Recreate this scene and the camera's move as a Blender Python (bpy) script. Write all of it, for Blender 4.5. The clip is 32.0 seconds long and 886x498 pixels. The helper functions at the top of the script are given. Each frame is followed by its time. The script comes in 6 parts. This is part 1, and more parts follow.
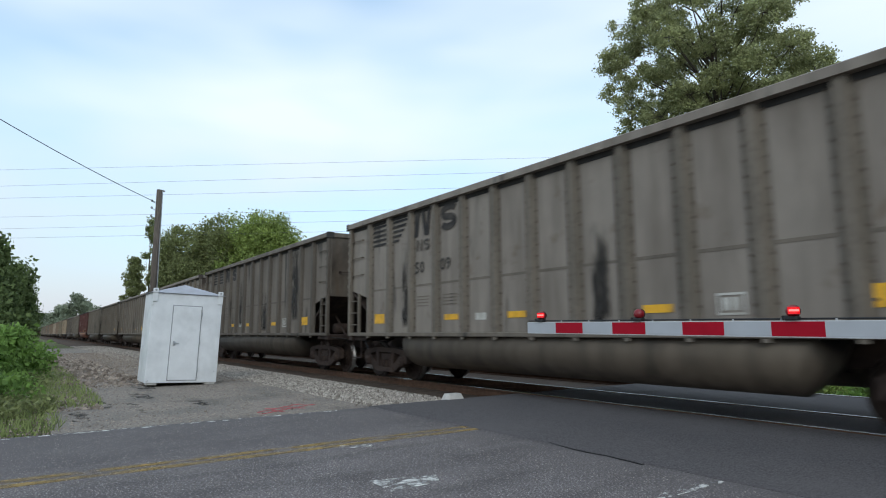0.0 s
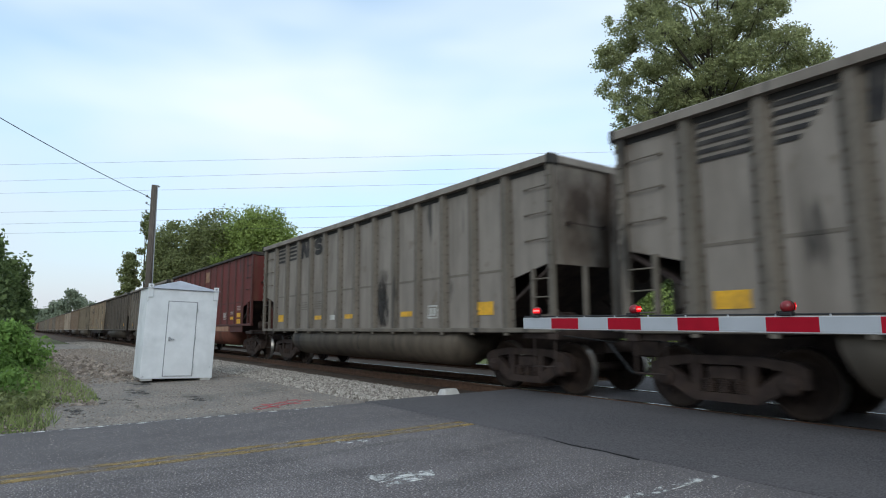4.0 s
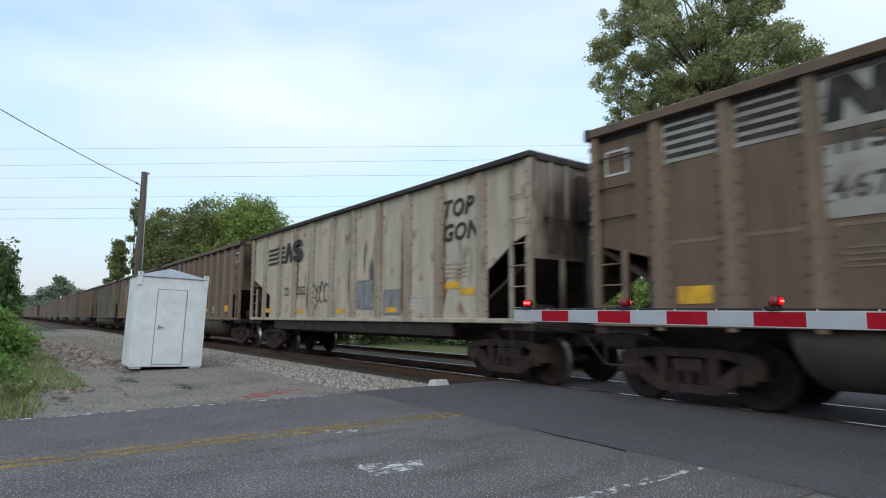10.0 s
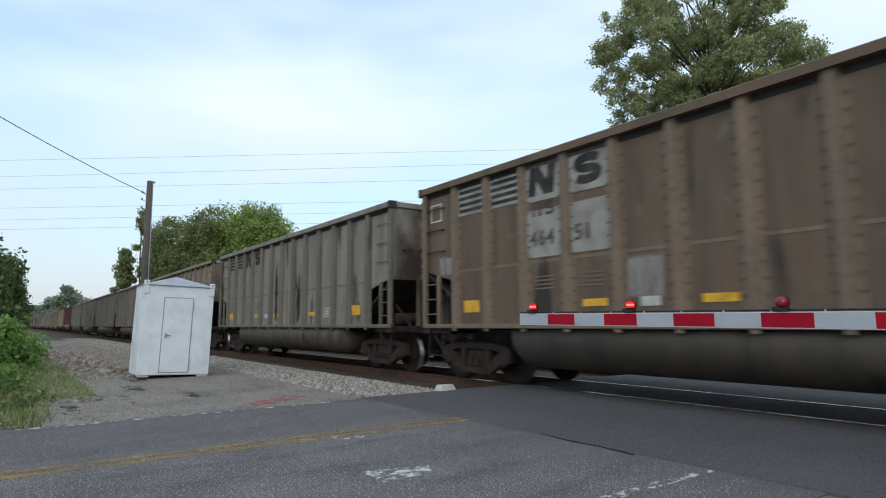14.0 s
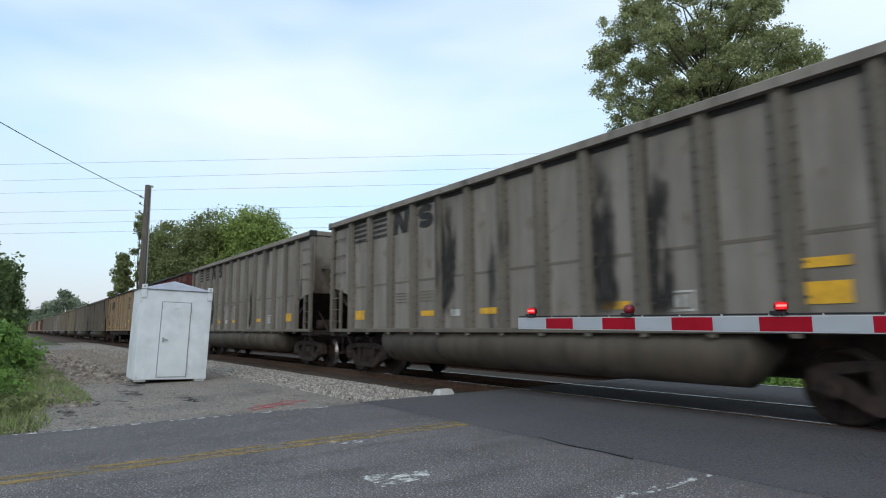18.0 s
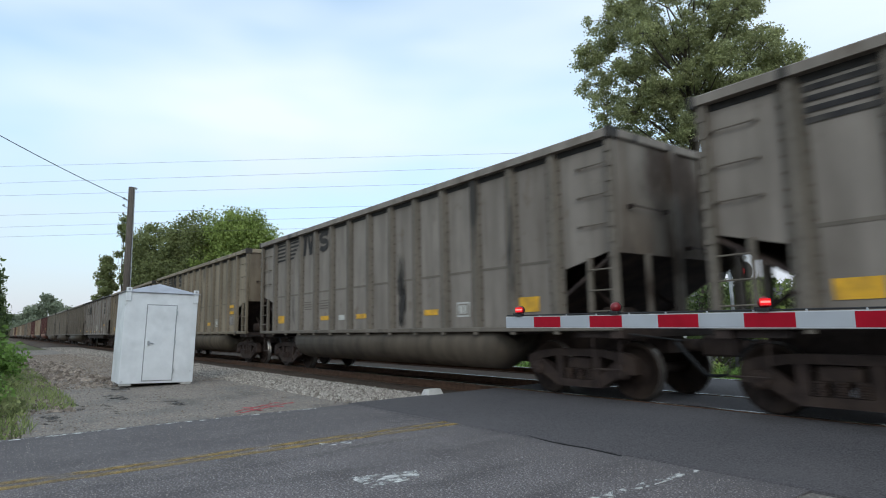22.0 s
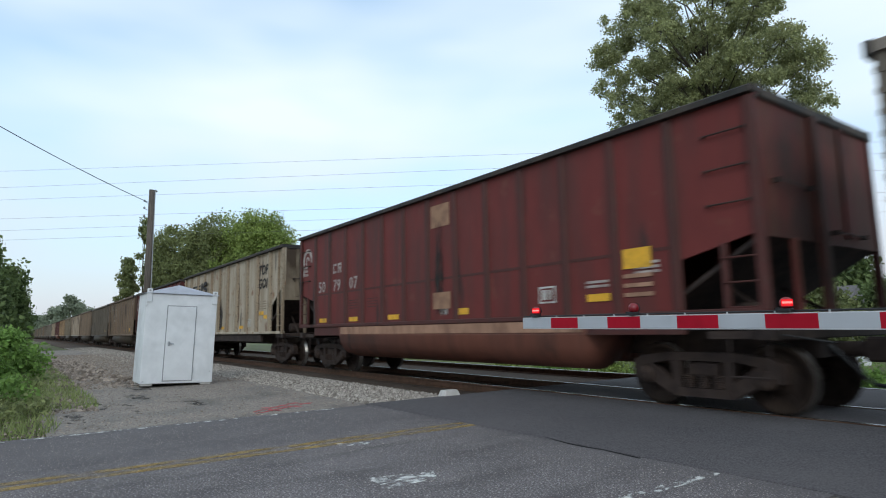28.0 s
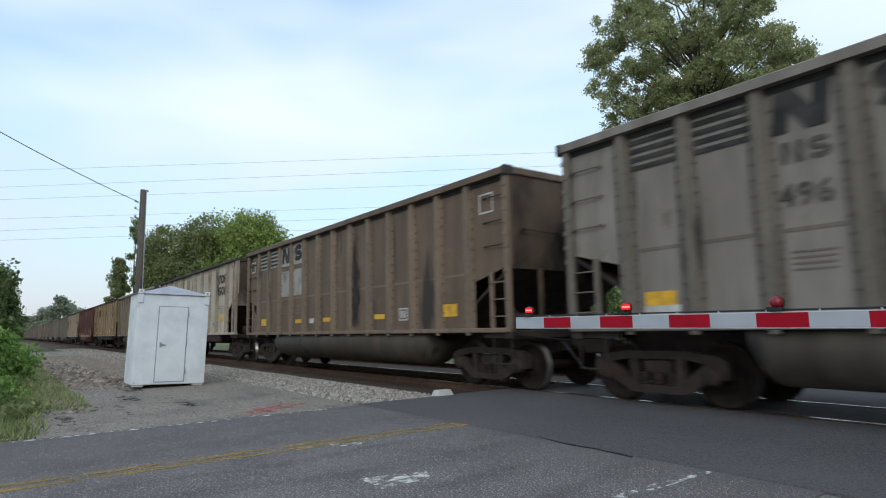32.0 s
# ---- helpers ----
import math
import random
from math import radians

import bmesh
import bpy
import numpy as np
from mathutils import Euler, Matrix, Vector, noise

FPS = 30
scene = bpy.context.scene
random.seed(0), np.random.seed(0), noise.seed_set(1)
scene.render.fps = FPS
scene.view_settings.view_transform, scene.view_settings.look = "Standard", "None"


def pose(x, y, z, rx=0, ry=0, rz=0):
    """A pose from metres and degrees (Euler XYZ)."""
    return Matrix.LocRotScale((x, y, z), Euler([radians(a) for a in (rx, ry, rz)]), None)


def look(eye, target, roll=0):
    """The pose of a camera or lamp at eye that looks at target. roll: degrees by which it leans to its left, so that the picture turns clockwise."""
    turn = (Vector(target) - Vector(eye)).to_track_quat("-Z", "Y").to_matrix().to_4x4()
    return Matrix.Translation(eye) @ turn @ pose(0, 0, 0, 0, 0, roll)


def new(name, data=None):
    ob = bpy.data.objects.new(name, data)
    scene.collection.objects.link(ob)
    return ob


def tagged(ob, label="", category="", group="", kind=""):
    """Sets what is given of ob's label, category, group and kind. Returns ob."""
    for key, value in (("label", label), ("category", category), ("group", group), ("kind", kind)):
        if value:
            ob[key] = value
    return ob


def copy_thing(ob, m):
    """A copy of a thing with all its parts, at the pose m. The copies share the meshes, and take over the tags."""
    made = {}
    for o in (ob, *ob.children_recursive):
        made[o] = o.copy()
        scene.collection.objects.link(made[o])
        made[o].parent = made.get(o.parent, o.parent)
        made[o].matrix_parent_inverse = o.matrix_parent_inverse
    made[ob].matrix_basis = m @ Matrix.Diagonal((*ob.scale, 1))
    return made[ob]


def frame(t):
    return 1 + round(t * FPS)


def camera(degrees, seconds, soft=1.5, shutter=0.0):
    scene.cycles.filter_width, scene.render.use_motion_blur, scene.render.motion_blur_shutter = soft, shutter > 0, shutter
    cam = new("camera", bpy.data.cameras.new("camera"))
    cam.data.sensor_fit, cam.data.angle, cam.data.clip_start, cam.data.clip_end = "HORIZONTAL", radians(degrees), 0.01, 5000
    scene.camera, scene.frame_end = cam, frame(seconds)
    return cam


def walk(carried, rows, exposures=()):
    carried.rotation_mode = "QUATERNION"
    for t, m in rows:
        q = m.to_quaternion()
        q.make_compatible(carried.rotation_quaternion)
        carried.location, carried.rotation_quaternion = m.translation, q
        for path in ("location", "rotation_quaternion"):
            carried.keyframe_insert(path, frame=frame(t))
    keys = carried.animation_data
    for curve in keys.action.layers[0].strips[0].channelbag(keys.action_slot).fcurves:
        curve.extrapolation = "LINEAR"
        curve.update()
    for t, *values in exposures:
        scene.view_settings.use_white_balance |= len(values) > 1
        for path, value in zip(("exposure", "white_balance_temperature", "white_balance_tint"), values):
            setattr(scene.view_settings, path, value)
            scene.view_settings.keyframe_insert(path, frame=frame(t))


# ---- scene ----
# ---------------------------------------------------------------- camera
cam = camera(73.31, 32.0, soft=1.05, shutter=0.17)
EYE = (0.0, 0.0, 1.204)
PATH = [
    (0, 97.912, 0.276, 54.987), (0.5, 97.768, 0.279, 54.958), (1, 97.739, 0.225, 54.937),
    (1.5, 97.674, 0.18, 54.852), (2, 97.622, 0.181, 54.849), (2.5, 97.497, 0.263, 54.8),
    (3, 97.5, 0.194, 54.718), (3.5, 97.513, 0.224, 54.673), (5.5, 97.334, 0.388, 54.301),
    (6, 97.213, 0.123, 54.18), (6.5, 97.099, 0.255, 54.158), (7, 97.055, 0.386, 54.145),
    (7.5, 96.877, 0.293, 54.131), (8, 96.812, 0.079, 54.044), (8.5, 96.904, 0.254, 53.914),
    (9, 96.939, 0.177, 53.901), (9.5, 96.812, -0.068, 53.796), (10, 96.653, -0.309, 53.713),
    (10.5, 96.606, 0.253, 53.89), (11, 96.659, 0.503, 54.085), (11.5, 96.782, 0.528, 54.262),
    (12, 96.958, 0.498, 54.327), (12.5, 97.145, 0.533, 54.397), (13, 97.301, 0.351, 54.354),
    (13.5, 97.242, 0.34, 54.303), (14, 97.116, 0.363, 54.275), (14.5, 97.009, 0.259, 54.21),
    (16.5, 97.211, 0.684, 54.187), (17, 97.255, 0.617, 54.201), (17.5, 97.368, 0.545, 54.162),
    (18, 97.512, 0.407, 54.114), (18.5, 97.554, 0.173, 54.058), (19, 97.565, 0.372, 54.006),
    (19.5, 97.522, 0.501, 54.007), (20, 97.483, 0.428, 53.9), (20.5, 97.441, 0.496, 53.847),
    (21, 97.396, 0.625, 53.682), (21.5, 97.41, 0.852, 53.244), (22, 97.479, 1.081, 52.983),
    (22.5, 97.535, 1.496, 52.873), (23, 97.634, 1.652, 52.829), (23.5, 97.694, 1.949, 52.981),
    (24, 97.674, 2.169, 53.247), (24.5, 97.601, 1.892, 53.589), (25, 97.531, 1.55, 53.785),
    (25.5, 97.44, 1.521, 53.928), (27.5, 97.571, 0.898, 54.543), (28, 97.596, 1.051, 54.572),
    (28.5, 97.575, 1.267, 54.48), (29, 97.575, 1.269, 54.412), (29.5, 97.618, 1.247, 54.294),
    (30, 97.646, 1.275, 54.055), (30.5, 97.556, 1.237, 53.95), (31, 97.536, 1.316, 53.975),
    (31.5, 97.569, 1.383, 53.971), (32, 97.576, 1.21, 53.916)]
walk(cam, [(t, pose(*EYE, rx, ry, rz)) for t, rx, ry, rz in PATH], exposures=[(0.0, 0.0), (32.0, 0.0)])

# ---------------------------------------------------------------- sky, sun
SUN_EL, SUN_AZ = radians(28), radians(125)
world = bpy.data.worlds.new("sky")
scene.world = world
world.use_nodes = True
wn, wl = world.node_tree.nodes, world.node_tree.links
wn.clear()
w_out = wn.new("ShaderNodeOutputWorld")
w_bg = wn.new("ShaderNodeBackground")
w_bg.inputs["Strength"].default_value = 0.145
w_sky = wn.new("ShaderNodeTexSky")
w_sky.sky_type, w_sky.sun_disc = "NISHITA", False
w_sky.sun_elevation, w_sky.sun_rotation = SUN_EL, SUN_AZ
w_sky.air_density, w_sky.dust_density, w_sky.ozone_density = 1.0, 0.6, 1.6
w_co = wn.new("ShaderNodeTexCoord")
w_map = wn.new("ShaderNodeMapping")
w_map.inputs["Scale"].default_value = (0.9, 1.3, 4.2)
w_map.inputs["Rotation"].default_value = (0.10, -0.16, 0.5)
w_noise = wn.new("ShaderNodeTexNoise")
w_noise.inputs["Scale"].default_value, w_noise.inputs["Detail"].default_value = 1.0, 3.5
w_noise.inputs["Roughness"].default_value = 0.5
w_ramp = wn.new("ShaderNodeValToRGB")
w_ramp.color_ramp.elements[0].position, w_ramp.color_ramp.elements[1].position = 0.36, 0.66
w_ramp.color_ramp.elements[0].color = (0.29, 0.29, 0.29, 1)
w_mix = wn.new("ShaderNodeMixRGB")
w_mix.inputs["Color2"].default_value = (6.25, 7.12, 7.8, 1)
wl.new(w_co.outputs["Generated"], w_map.inputs["Vector"])
wl.new(w_map.outputs["Vector"], w_noise.inputs["Vector"])
wl.new(w_noise.outputs["Fac"], w_ramp.inputs["Fac"])
w_sep, w_veil, w_sum = wn.new("ShaderNodeSeparateXYZ"), wn.new("ShaderNodeMapRange"), wn.new("ShaderNodeMath")
w_veil.inputs["From Min"].default_value, w_veil.inputs["From Max"].default_value = 0.35, 0.95
w_veil.inputs["To Min"].default_value, w_veil.inputs["To Max"].default_value = 0.0, 0.28
w_sum.use_clamp = True
wl.new(w_co.outputs["Generated"], w_sep.inputs[0])
wl.new(w_sep.outputs["Y"], w_veil.inputs["Value"])
wl.new(w_veil.outputs[0], w_sum.inputs[0])
wl.new(w_ramp.outputs["Color"], w_sum.inputs[1])
wl.new(w_sum.outputs[0], w_mix.inputs["Fac"])
w_tint = wn.new("ShaderNodeMixRGB")
w_tint.blend_type = "MULTIPLY"
w_tint.inputs["Fac"].default_value = 1.0
w_tint.inputs["Color2"].default_value = (1.14, 1.59, 1.64, 1)
wl.new(w_sky.outputs["Color"], w_tint.inputs["Color1"])
wl.new(w_tint.outputs["Color"], w_mix.inputs["Color1"])
w_haze, w_low = wn.new("ShaderNodeMixRGB"), wn.new("ShaderNodeMapRange")
w_haze.inputs["Color2"].default_value = (4.75, 4.88, 5.45, 1)
w_low.inputs["From Min"].default_value, w_low.inputs["From Max"].default_value = 0.03, 0.33
w_low.inputs["To Min"].default_value, w_low.inputs["To Max"].default_value = 0.92, 0.0
wl.new(w_sep.outputs["Z"], w_low.inputs["Value"])
wl.new(w_low.outputs[0], w_haze.inputs["Fac"])
wl.new(w_mix.outputs["Color"], w_haze.inputs["Color1"])
wl.new(w_haze.outputs["Color"], w_bg.inputs["Color"])
wl.new(w_bg.outputs["Background"], w_out.inputs["Surface"])

sun = new("sun", bpy.data.lights.new("sun", "SUN"))
sun.data.energy, sun.data.angle, sun.data.color = 0.7, radians(14), (1.0, 0.95, 0.88)
sun.matrix_world = look((0, 0, 60), (math.sin(SUN_AZ) * -60, math.cos(SUN_AZ) * -60, 60 - 60 * math.tan(SUN_EL)))


# ---------------------------------------------------------------- materials
def mat(name, base, rough=0.7, metal=0.0, var=0.25, scale=6.0, stretch=(1, 1, 1), dirt=None, dirt_amt=0.0, dirt_scale=0.8,
        dirt_stretch=(1, 1, 1), bump=0.0, bump_scale=60.0, shift=0.0, spots=None, edges=(0.45, 0.7), spec=0.3, soot=None):
    """Base colour with grain and larger stains; shift gives every object its own stains."""
    m = bpy.data.materials.new(name)
    m.use_nodes = True
    nt = m.node_tree
    n, l = nt.nodes, nt.links
    bsdf = n["Principled BSDF"]
    bsdf.inputs["Roughness"].default_value, bsdf.inputs["Metallic"].default_value = rough, metal
    bsdf.inputs["Specular IOR Level"].default_value = spec
    co = n.new("ShaderNodeTexCoord")
    vec = co.outputs["Object"]
    if shift:
        info = n.new("ShaderNodeObjectInfo")
        mul = n.new("ShaderNodeMath")
        mul.operation = "MULTIPLY"
        mul.inputs[1].default_value = shift
        l.new(info.outputs["Random"], mul.inputs[0])
        add = n.new("ShaderNodeVectorMath")
        add.operation = "ADD"
        l.new(vec, add.inputs[0])
        l.new(mul.outputs[0], add.inputs[1])
        vec = add.outputs[0]

    def noise_tex(sc, st, detail=4.0):
        mp = n.new("ShaderNodeMapping")
        mp.inputs["Scale"].default_value = st
        l.new(vec, mp.inputs["Vector"])
        t = n.new("ShaderNodeTexNoise")
        t.inputs["Scale"].default_value, t.inputs["Detail"].default_value = sc, detail
        l.new(mp.outputs["Vector"], t.inputs["Vector"])
        return t.outputs["Fac"]

    def ramp(src, a, b, ca, cb):
        r = n.new("ShaderNodeValToRGB")
        r.color_ramp.elements[0].position, r.color_ramp.elements[1].position = a, b
        r.color_ramp.elements[0].color, r.color_ramp.elements[1].color = (*ca, 1), (*cb, 1)
        l.new(src, r.inputs["Fac"])
        return r.outputs["Color"]

    lo, hi = [c * (1 - var) for c in base], [min(1, c * (1 + var)) for c in base]
    col = ramp(noise_tex(scale, stretch), 0.3, 0.7, lo, hi)

    def blend(fac_col, col_in, over, amt):
        mx = n.new("ShaderNodeMixRGB")
        ml = n.new("ShaderNodeMath")
        ml.operation = "MULTIPLY"
        ml.inputs[1].default_value = amt
        l.new(fac_col, ml.inputs[0])
        l.new(ml.outputs[0], mx.inputs["Fac"])
        l.new(col_in, mx.inputs["Color1"])
        mx.inputs["Color2"].default_value = (*over, 1)
        return mx.outputs["Color"]

    if dirt:
        col = blend(ramp(noise_tex(dirt_scale, dirt_stretch, 5.0), *edges, (0, 0, 0), (1, 1, 1)), col, dirt, dirt_amt)
    if spots:
        over, amt, sc, a, b = spots
        col = blend(ramp(noise_tex(sc, (1, 1, 1), 6.0), a, b, (0, 0, 0), (1, 1, 1)), col, over, amt)
    if soot:
        over, amt, sc, st, a, b = soot
        col = blend(ramp(noise_tex(sc, st, 5.0), a, b, (0, 0, 0), (1, 1, 1)), col, over, amt)
    l.new(col, bsdf.inputs["Base Color"])
    if bump:
        b = n.new("ShaderNodeBump")
        b.inputs["Strength"].default_value, b.inputs["Distance"].default_value = bump, 0.01
        l.new(noise_tex(bump_scale, (1, 1, 1), 3.0), b.inputs["Height"])
        l.new(b.outputs["Normal"], bsdf.inputs["Normal"])
    return m


def glow(name, colour, strength):
    m = bpy.data.materials.new(name)
    m.use_nodes = True
    b = m.node_tree.nodes["Principled BSDF"]
    b.inputs["Base Color"].default_value = (*colour, 1)
    b.inputs["Emission Color"].default_value = (*colour, 1)
    b.inputs["Emission Strength"].default_value = strength
    b.inputs["Roughness"].default_value = 0.25
    return m


def paint(name, base, dirt, amt, rust=None, rough=0.62):
    return mat(name, base, rough, 0.0, 0.10, 3.0, (1, 1, 0.5), dirt, amt, 1.3, (2.2, 2.2, 0.28), 0.15, 25, 37.0,
               rust, (0.42, 0.72), 0.3, ((0.022, 0.02, 0.018), 0.85, 1.0, (1.9, 1.9, 0.35), 0.63, 0.70))


PAINT = {
    "gray": paint("grey_car_paint", (0.245, 0.212, 0.180), (0.105, 0.083, 0.064), 0.6, ((0.12, 0.08, 0.05), 0.5, 2.5, 0.62, 0.72)),
    "tan": paint("tan_grey_car_paint", (0.282, 0.228, 0.160), (0.10, 0.085, 0.06), 0.7, ((0.14, 0.08, 0.045), 0.5, 2.5, 0.62, 0.72)),
    "brown": paint("dust_brown_car_paint", (0.150, 0.099, 0.065), (0.08, 0.06, 0.045), 0.7, ((0.22, 0.19, 0.15), 0.4, 2.5, 0.62, 0.75)),
    "cream": paint("cream_car_paint", (0.44, 0.37, 0.285), (0.21, 0.15, 0.08), 0.6, ((0.20, 0.08, 0.03), 0.75, 2.2, 0.60, 0.70)),
    "white": paint("chalky_white_car_paint", (0.47, 0.405, 0.325), (0.24, 0.22, 0.14), 0.55, ((0.20, 0.08, 0.03), 0.8, 2.2, 0.60, 0.70)),
    "yellow": paint("rusty_tan_car_paint", (0.365, 0.272, 0.182), (0.22, 0.15, 0.07), 0.6, ((0.20, 0.08, 0.03), 0.4, 2.0, 0.58, 0.74)),
    "pale": paint("pale_grey_car_paint", (0.30, 0.268, 0.245), (0.19, 0.155, 0.13), 0.5, ((0.22, 0.12, 0.07), 0.3, 2.2, 0.62, 0.76)),
    "dusk": paint("soot_darkened_grey_car_paint", (0.172, 0.145, 0.119), (0.075, 0.06, 0.047), 0.7, ((0.10, 0.07, 0.05), 0.5, 2.5, 0.62, 0.72)),
    "red": paint("oxide_red_car_paint", (0.145, 0.025, 0.021), (0.06, 0.030, 0.025), 0.65, ((0.20, 0.09, 0.06), 0.3, 2.5, 0.62, 0.75)),
}
def rib_paint(name, base, dirt, amt):
    return paint(name, base, dirt, amt, ((0.055, 0.04, 0.03), 0.28, 12.0, 0.50, 0.68))


M_POST = {
    "gray": rib_paint("dusty_grey_rib", (0.166, 0.140, 0.112), (0.09, 0.078, 0.062), 0.7),
    "tan": rib_paint("dusty_tan_rib", (0.205, 0.163, 0.114), (0.10, 0.085, 0.062), 0.7),
    "brown": rib_paint("dusty_brown_rib", (0.215, 0.150, 0.104), (0.12, 0.10, 0.075), 0.6),
    "cream": rib_paint("rust_stained_cream_rib", (0.32, 0.255, 0.18), (0.17, 0.10, 0.055), 0.8),
    "white": rib_paint("rust_stained_white_rib", (0.36, 0.30, 0.235), (0.18, 0.105, 0.06), 0.7),
    "yellow": rib_paint("rust_stained_tan_rib", (0.30, 0.205, 0.115), (0.17, 0.09, 0.045), 0.8),
    "pale": rib_paint("dusty_pale_grey_rib", (0.23, 0.205, 0.18), (0.11, 0.08, 0.06), 0.8),
    "dusk": rib_paint("soot_darkened_rib", (0.105, 0.087, 0.07), (0.06, 0.05, 0.04), 0.7),
    "red": rib_paint("dark_red_rib", (0.082, 0.024, 0.020), (0.055, 0.027, 0.022), 0.6),
}
M_TUB = {
    "gray": paint("dusty_grey_tub", (0.122, 0.098, 0.074), (0.042, 0.034, 0.027), 0.8),
    "tan": paint("dusty_tan_tub", (0.112, 0.090, 0.066), (0.045, 0.035, 0.027), 0.8),
    "brown": paint("dusty_brown_tub", (0.085, 0.066, 0.05), (0.04, 0.04, 0.03), 0.8),
    "dusk": paint("soot_darkened_tub", (0.08, 0.066, 0.053), (0.035, 0.028, 0.022), 0.8),
    "red": paint("faded_red_tub", (0.165, 0.062, 0.042), (0.075, 0.036, 0.027), 0.7),
}
M_BOLT = mat("rusted_bolt_heads", (0.105, 0.078, 0.058), 0.85, 0.1, 0.3, 20, shift=3)


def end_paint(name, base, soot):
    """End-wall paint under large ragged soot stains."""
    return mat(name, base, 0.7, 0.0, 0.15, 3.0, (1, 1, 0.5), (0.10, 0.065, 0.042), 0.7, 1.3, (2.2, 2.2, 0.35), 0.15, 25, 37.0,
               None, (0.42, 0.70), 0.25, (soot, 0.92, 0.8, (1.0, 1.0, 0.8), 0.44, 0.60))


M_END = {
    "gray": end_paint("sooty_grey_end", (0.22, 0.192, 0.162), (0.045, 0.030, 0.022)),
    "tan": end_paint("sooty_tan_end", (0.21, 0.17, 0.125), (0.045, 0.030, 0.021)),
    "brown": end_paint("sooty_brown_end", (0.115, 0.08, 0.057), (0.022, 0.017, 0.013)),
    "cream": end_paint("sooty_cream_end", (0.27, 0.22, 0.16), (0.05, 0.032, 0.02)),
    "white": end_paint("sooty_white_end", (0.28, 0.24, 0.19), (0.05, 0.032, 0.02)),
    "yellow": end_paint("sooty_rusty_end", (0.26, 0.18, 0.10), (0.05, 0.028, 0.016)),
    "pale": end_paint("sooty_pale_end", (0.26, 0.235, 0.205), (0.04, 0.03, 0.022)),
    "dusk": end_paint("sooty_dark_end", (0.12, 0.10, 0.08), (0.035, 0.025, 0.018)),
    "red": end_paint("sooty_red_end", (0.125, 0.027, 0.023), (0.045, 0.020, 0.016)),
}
M_STEEL = mat("grimy_black_steel", (0.036, 0.025, 0.022), 0.75, 0.2, 0.35, 8, dirt=(0.08, 0.055, 0.043), dirt_amt=0.7, dirt_scale=2.5, bump=0.2, shift=11)
M_TRUCK = mat("dusty_brown_cast_steel", (0.040, 0.027, 0.023), 0.85, 0.1, 0.35, 6, dirt=(0.075, 0.05, 0.036), dirt_amt=0.5, dirt_scale=5, bump=0.35, bump_scale=40, shift=9)
M_WHEEL = mat("rust_brown_wheel_steel", (0.034, 0.023, 0.019), 0.7, 0.5, 0.3, 7, dirt=(0.065, 0.044, 0.03), dirt_amt=0.5, dirt_scale=3, bump=0.2)
M_TREAD = mat("polished_wheel_tread", (0.25, 0.235, 0.22), 0.38, 0.9, 0.15, 20)
M_COAL = mat("black_coal", (0.02, 0.02, 0.02), 0.6, 0.0, 0.5, 5, bump=0.8, bump_scale=12)
M_YEL = mat("yellow_reflective_tape", (0.75, 0.40, 0.03), 0.45, 0.0, 0.12, 9, dirt=(0.25, 0.15, 0.05), dirt_amt=0.5, dirt_scale=5, shift=7)
M_WHT = mat("grubby_white_stencil", (0.55, 0.54, 0.50), 0.6, 0.0, 0.12, 9, dirt=(0.25, 0.22, 0.18), dirt_amt=0.6, dirt_scale=3, shift=5)
M_FADEWHT = mat("faded_pinkish_white_stencil", (0.42, 0.37, 0.34), 0.6, 0.0, 0.15, 9, dirt=(0.16, 0.08, 0.07), dirt_amt=0.7, dirt_scale=5, shift=5)
M_BLK = mat("faded_black_stencil", (0.028, 0.026, 0.026), 0.8, 0.0, 0.2, 9, dirt=(0.12, 0.105, 0.09), dirt_amt=0.45, dirt_scale=3, shift=5)
M_FAINT = mat("sun_faded_black_stencil", (0.062, 0.056, 0.050), 0.8, 0.0, 0.25, 12, dirt=(0.16, 0.138, 0.115), dirt_amt=0.6, dirt_scale=4, shift=5)
M_OLDWHT = mat("dirty_white_panel", (0.34, 0.32, 0.285), 0.65, 0.0, 0.12, 6, dirt=(0.16, 0.13, 0.10), dirt_amt=0.8, dirt_scale=3, shift=5)
M_BEIGE = mat("faded_beige_panel", (0.33, 0.19, 0.115), 0.65, 0.0, 0.12, 6, dirt=(0.15, 0.07, 0.05), dirt_amt=0.7, dirt_scale=4)
def worn_mat(name, colour, scale, lo, hi, stretch=(1, 1, 1), most=0.9):
    """Thin worn layer with ragged holes through which the ground shows."""
    m = mat(name, colour, 0.9, 0, 0.25, 14)
    n, l = m.node_tree.nodes, m.node_tree.links
    co, mp, nz, r = n.new("ShaderNodeTexCoord"), n.new("ShaderNodeMapping"), n.new("ShaderNodeTexNoise"), n.new("ShaderNodeMapRange")
    mp.inputs["Scale"].default_value = stretch
    nz.inputs["Scale"].default_value, nz.inputs["Detail"].default_value, nz.inputs["Roughness"].default_value = scale, 6.0, 0.65
    r.inputs["From Min"].default_value, r.inputs["From Max"].default_value = lo, hi
    r.inputs["To Max"].default_value = most
    l.new(co.outputs["Object"], mp.inputs["Vector"])
    l.new(mp.outputs["Vector"], nz.inputs["Vector"])
    l.new(nz.outputs["Fac"], r.inputs["Value"])
    l.new(r.outputs[0], n["Principled BSDF"].inputs["Alpha"])
    return m


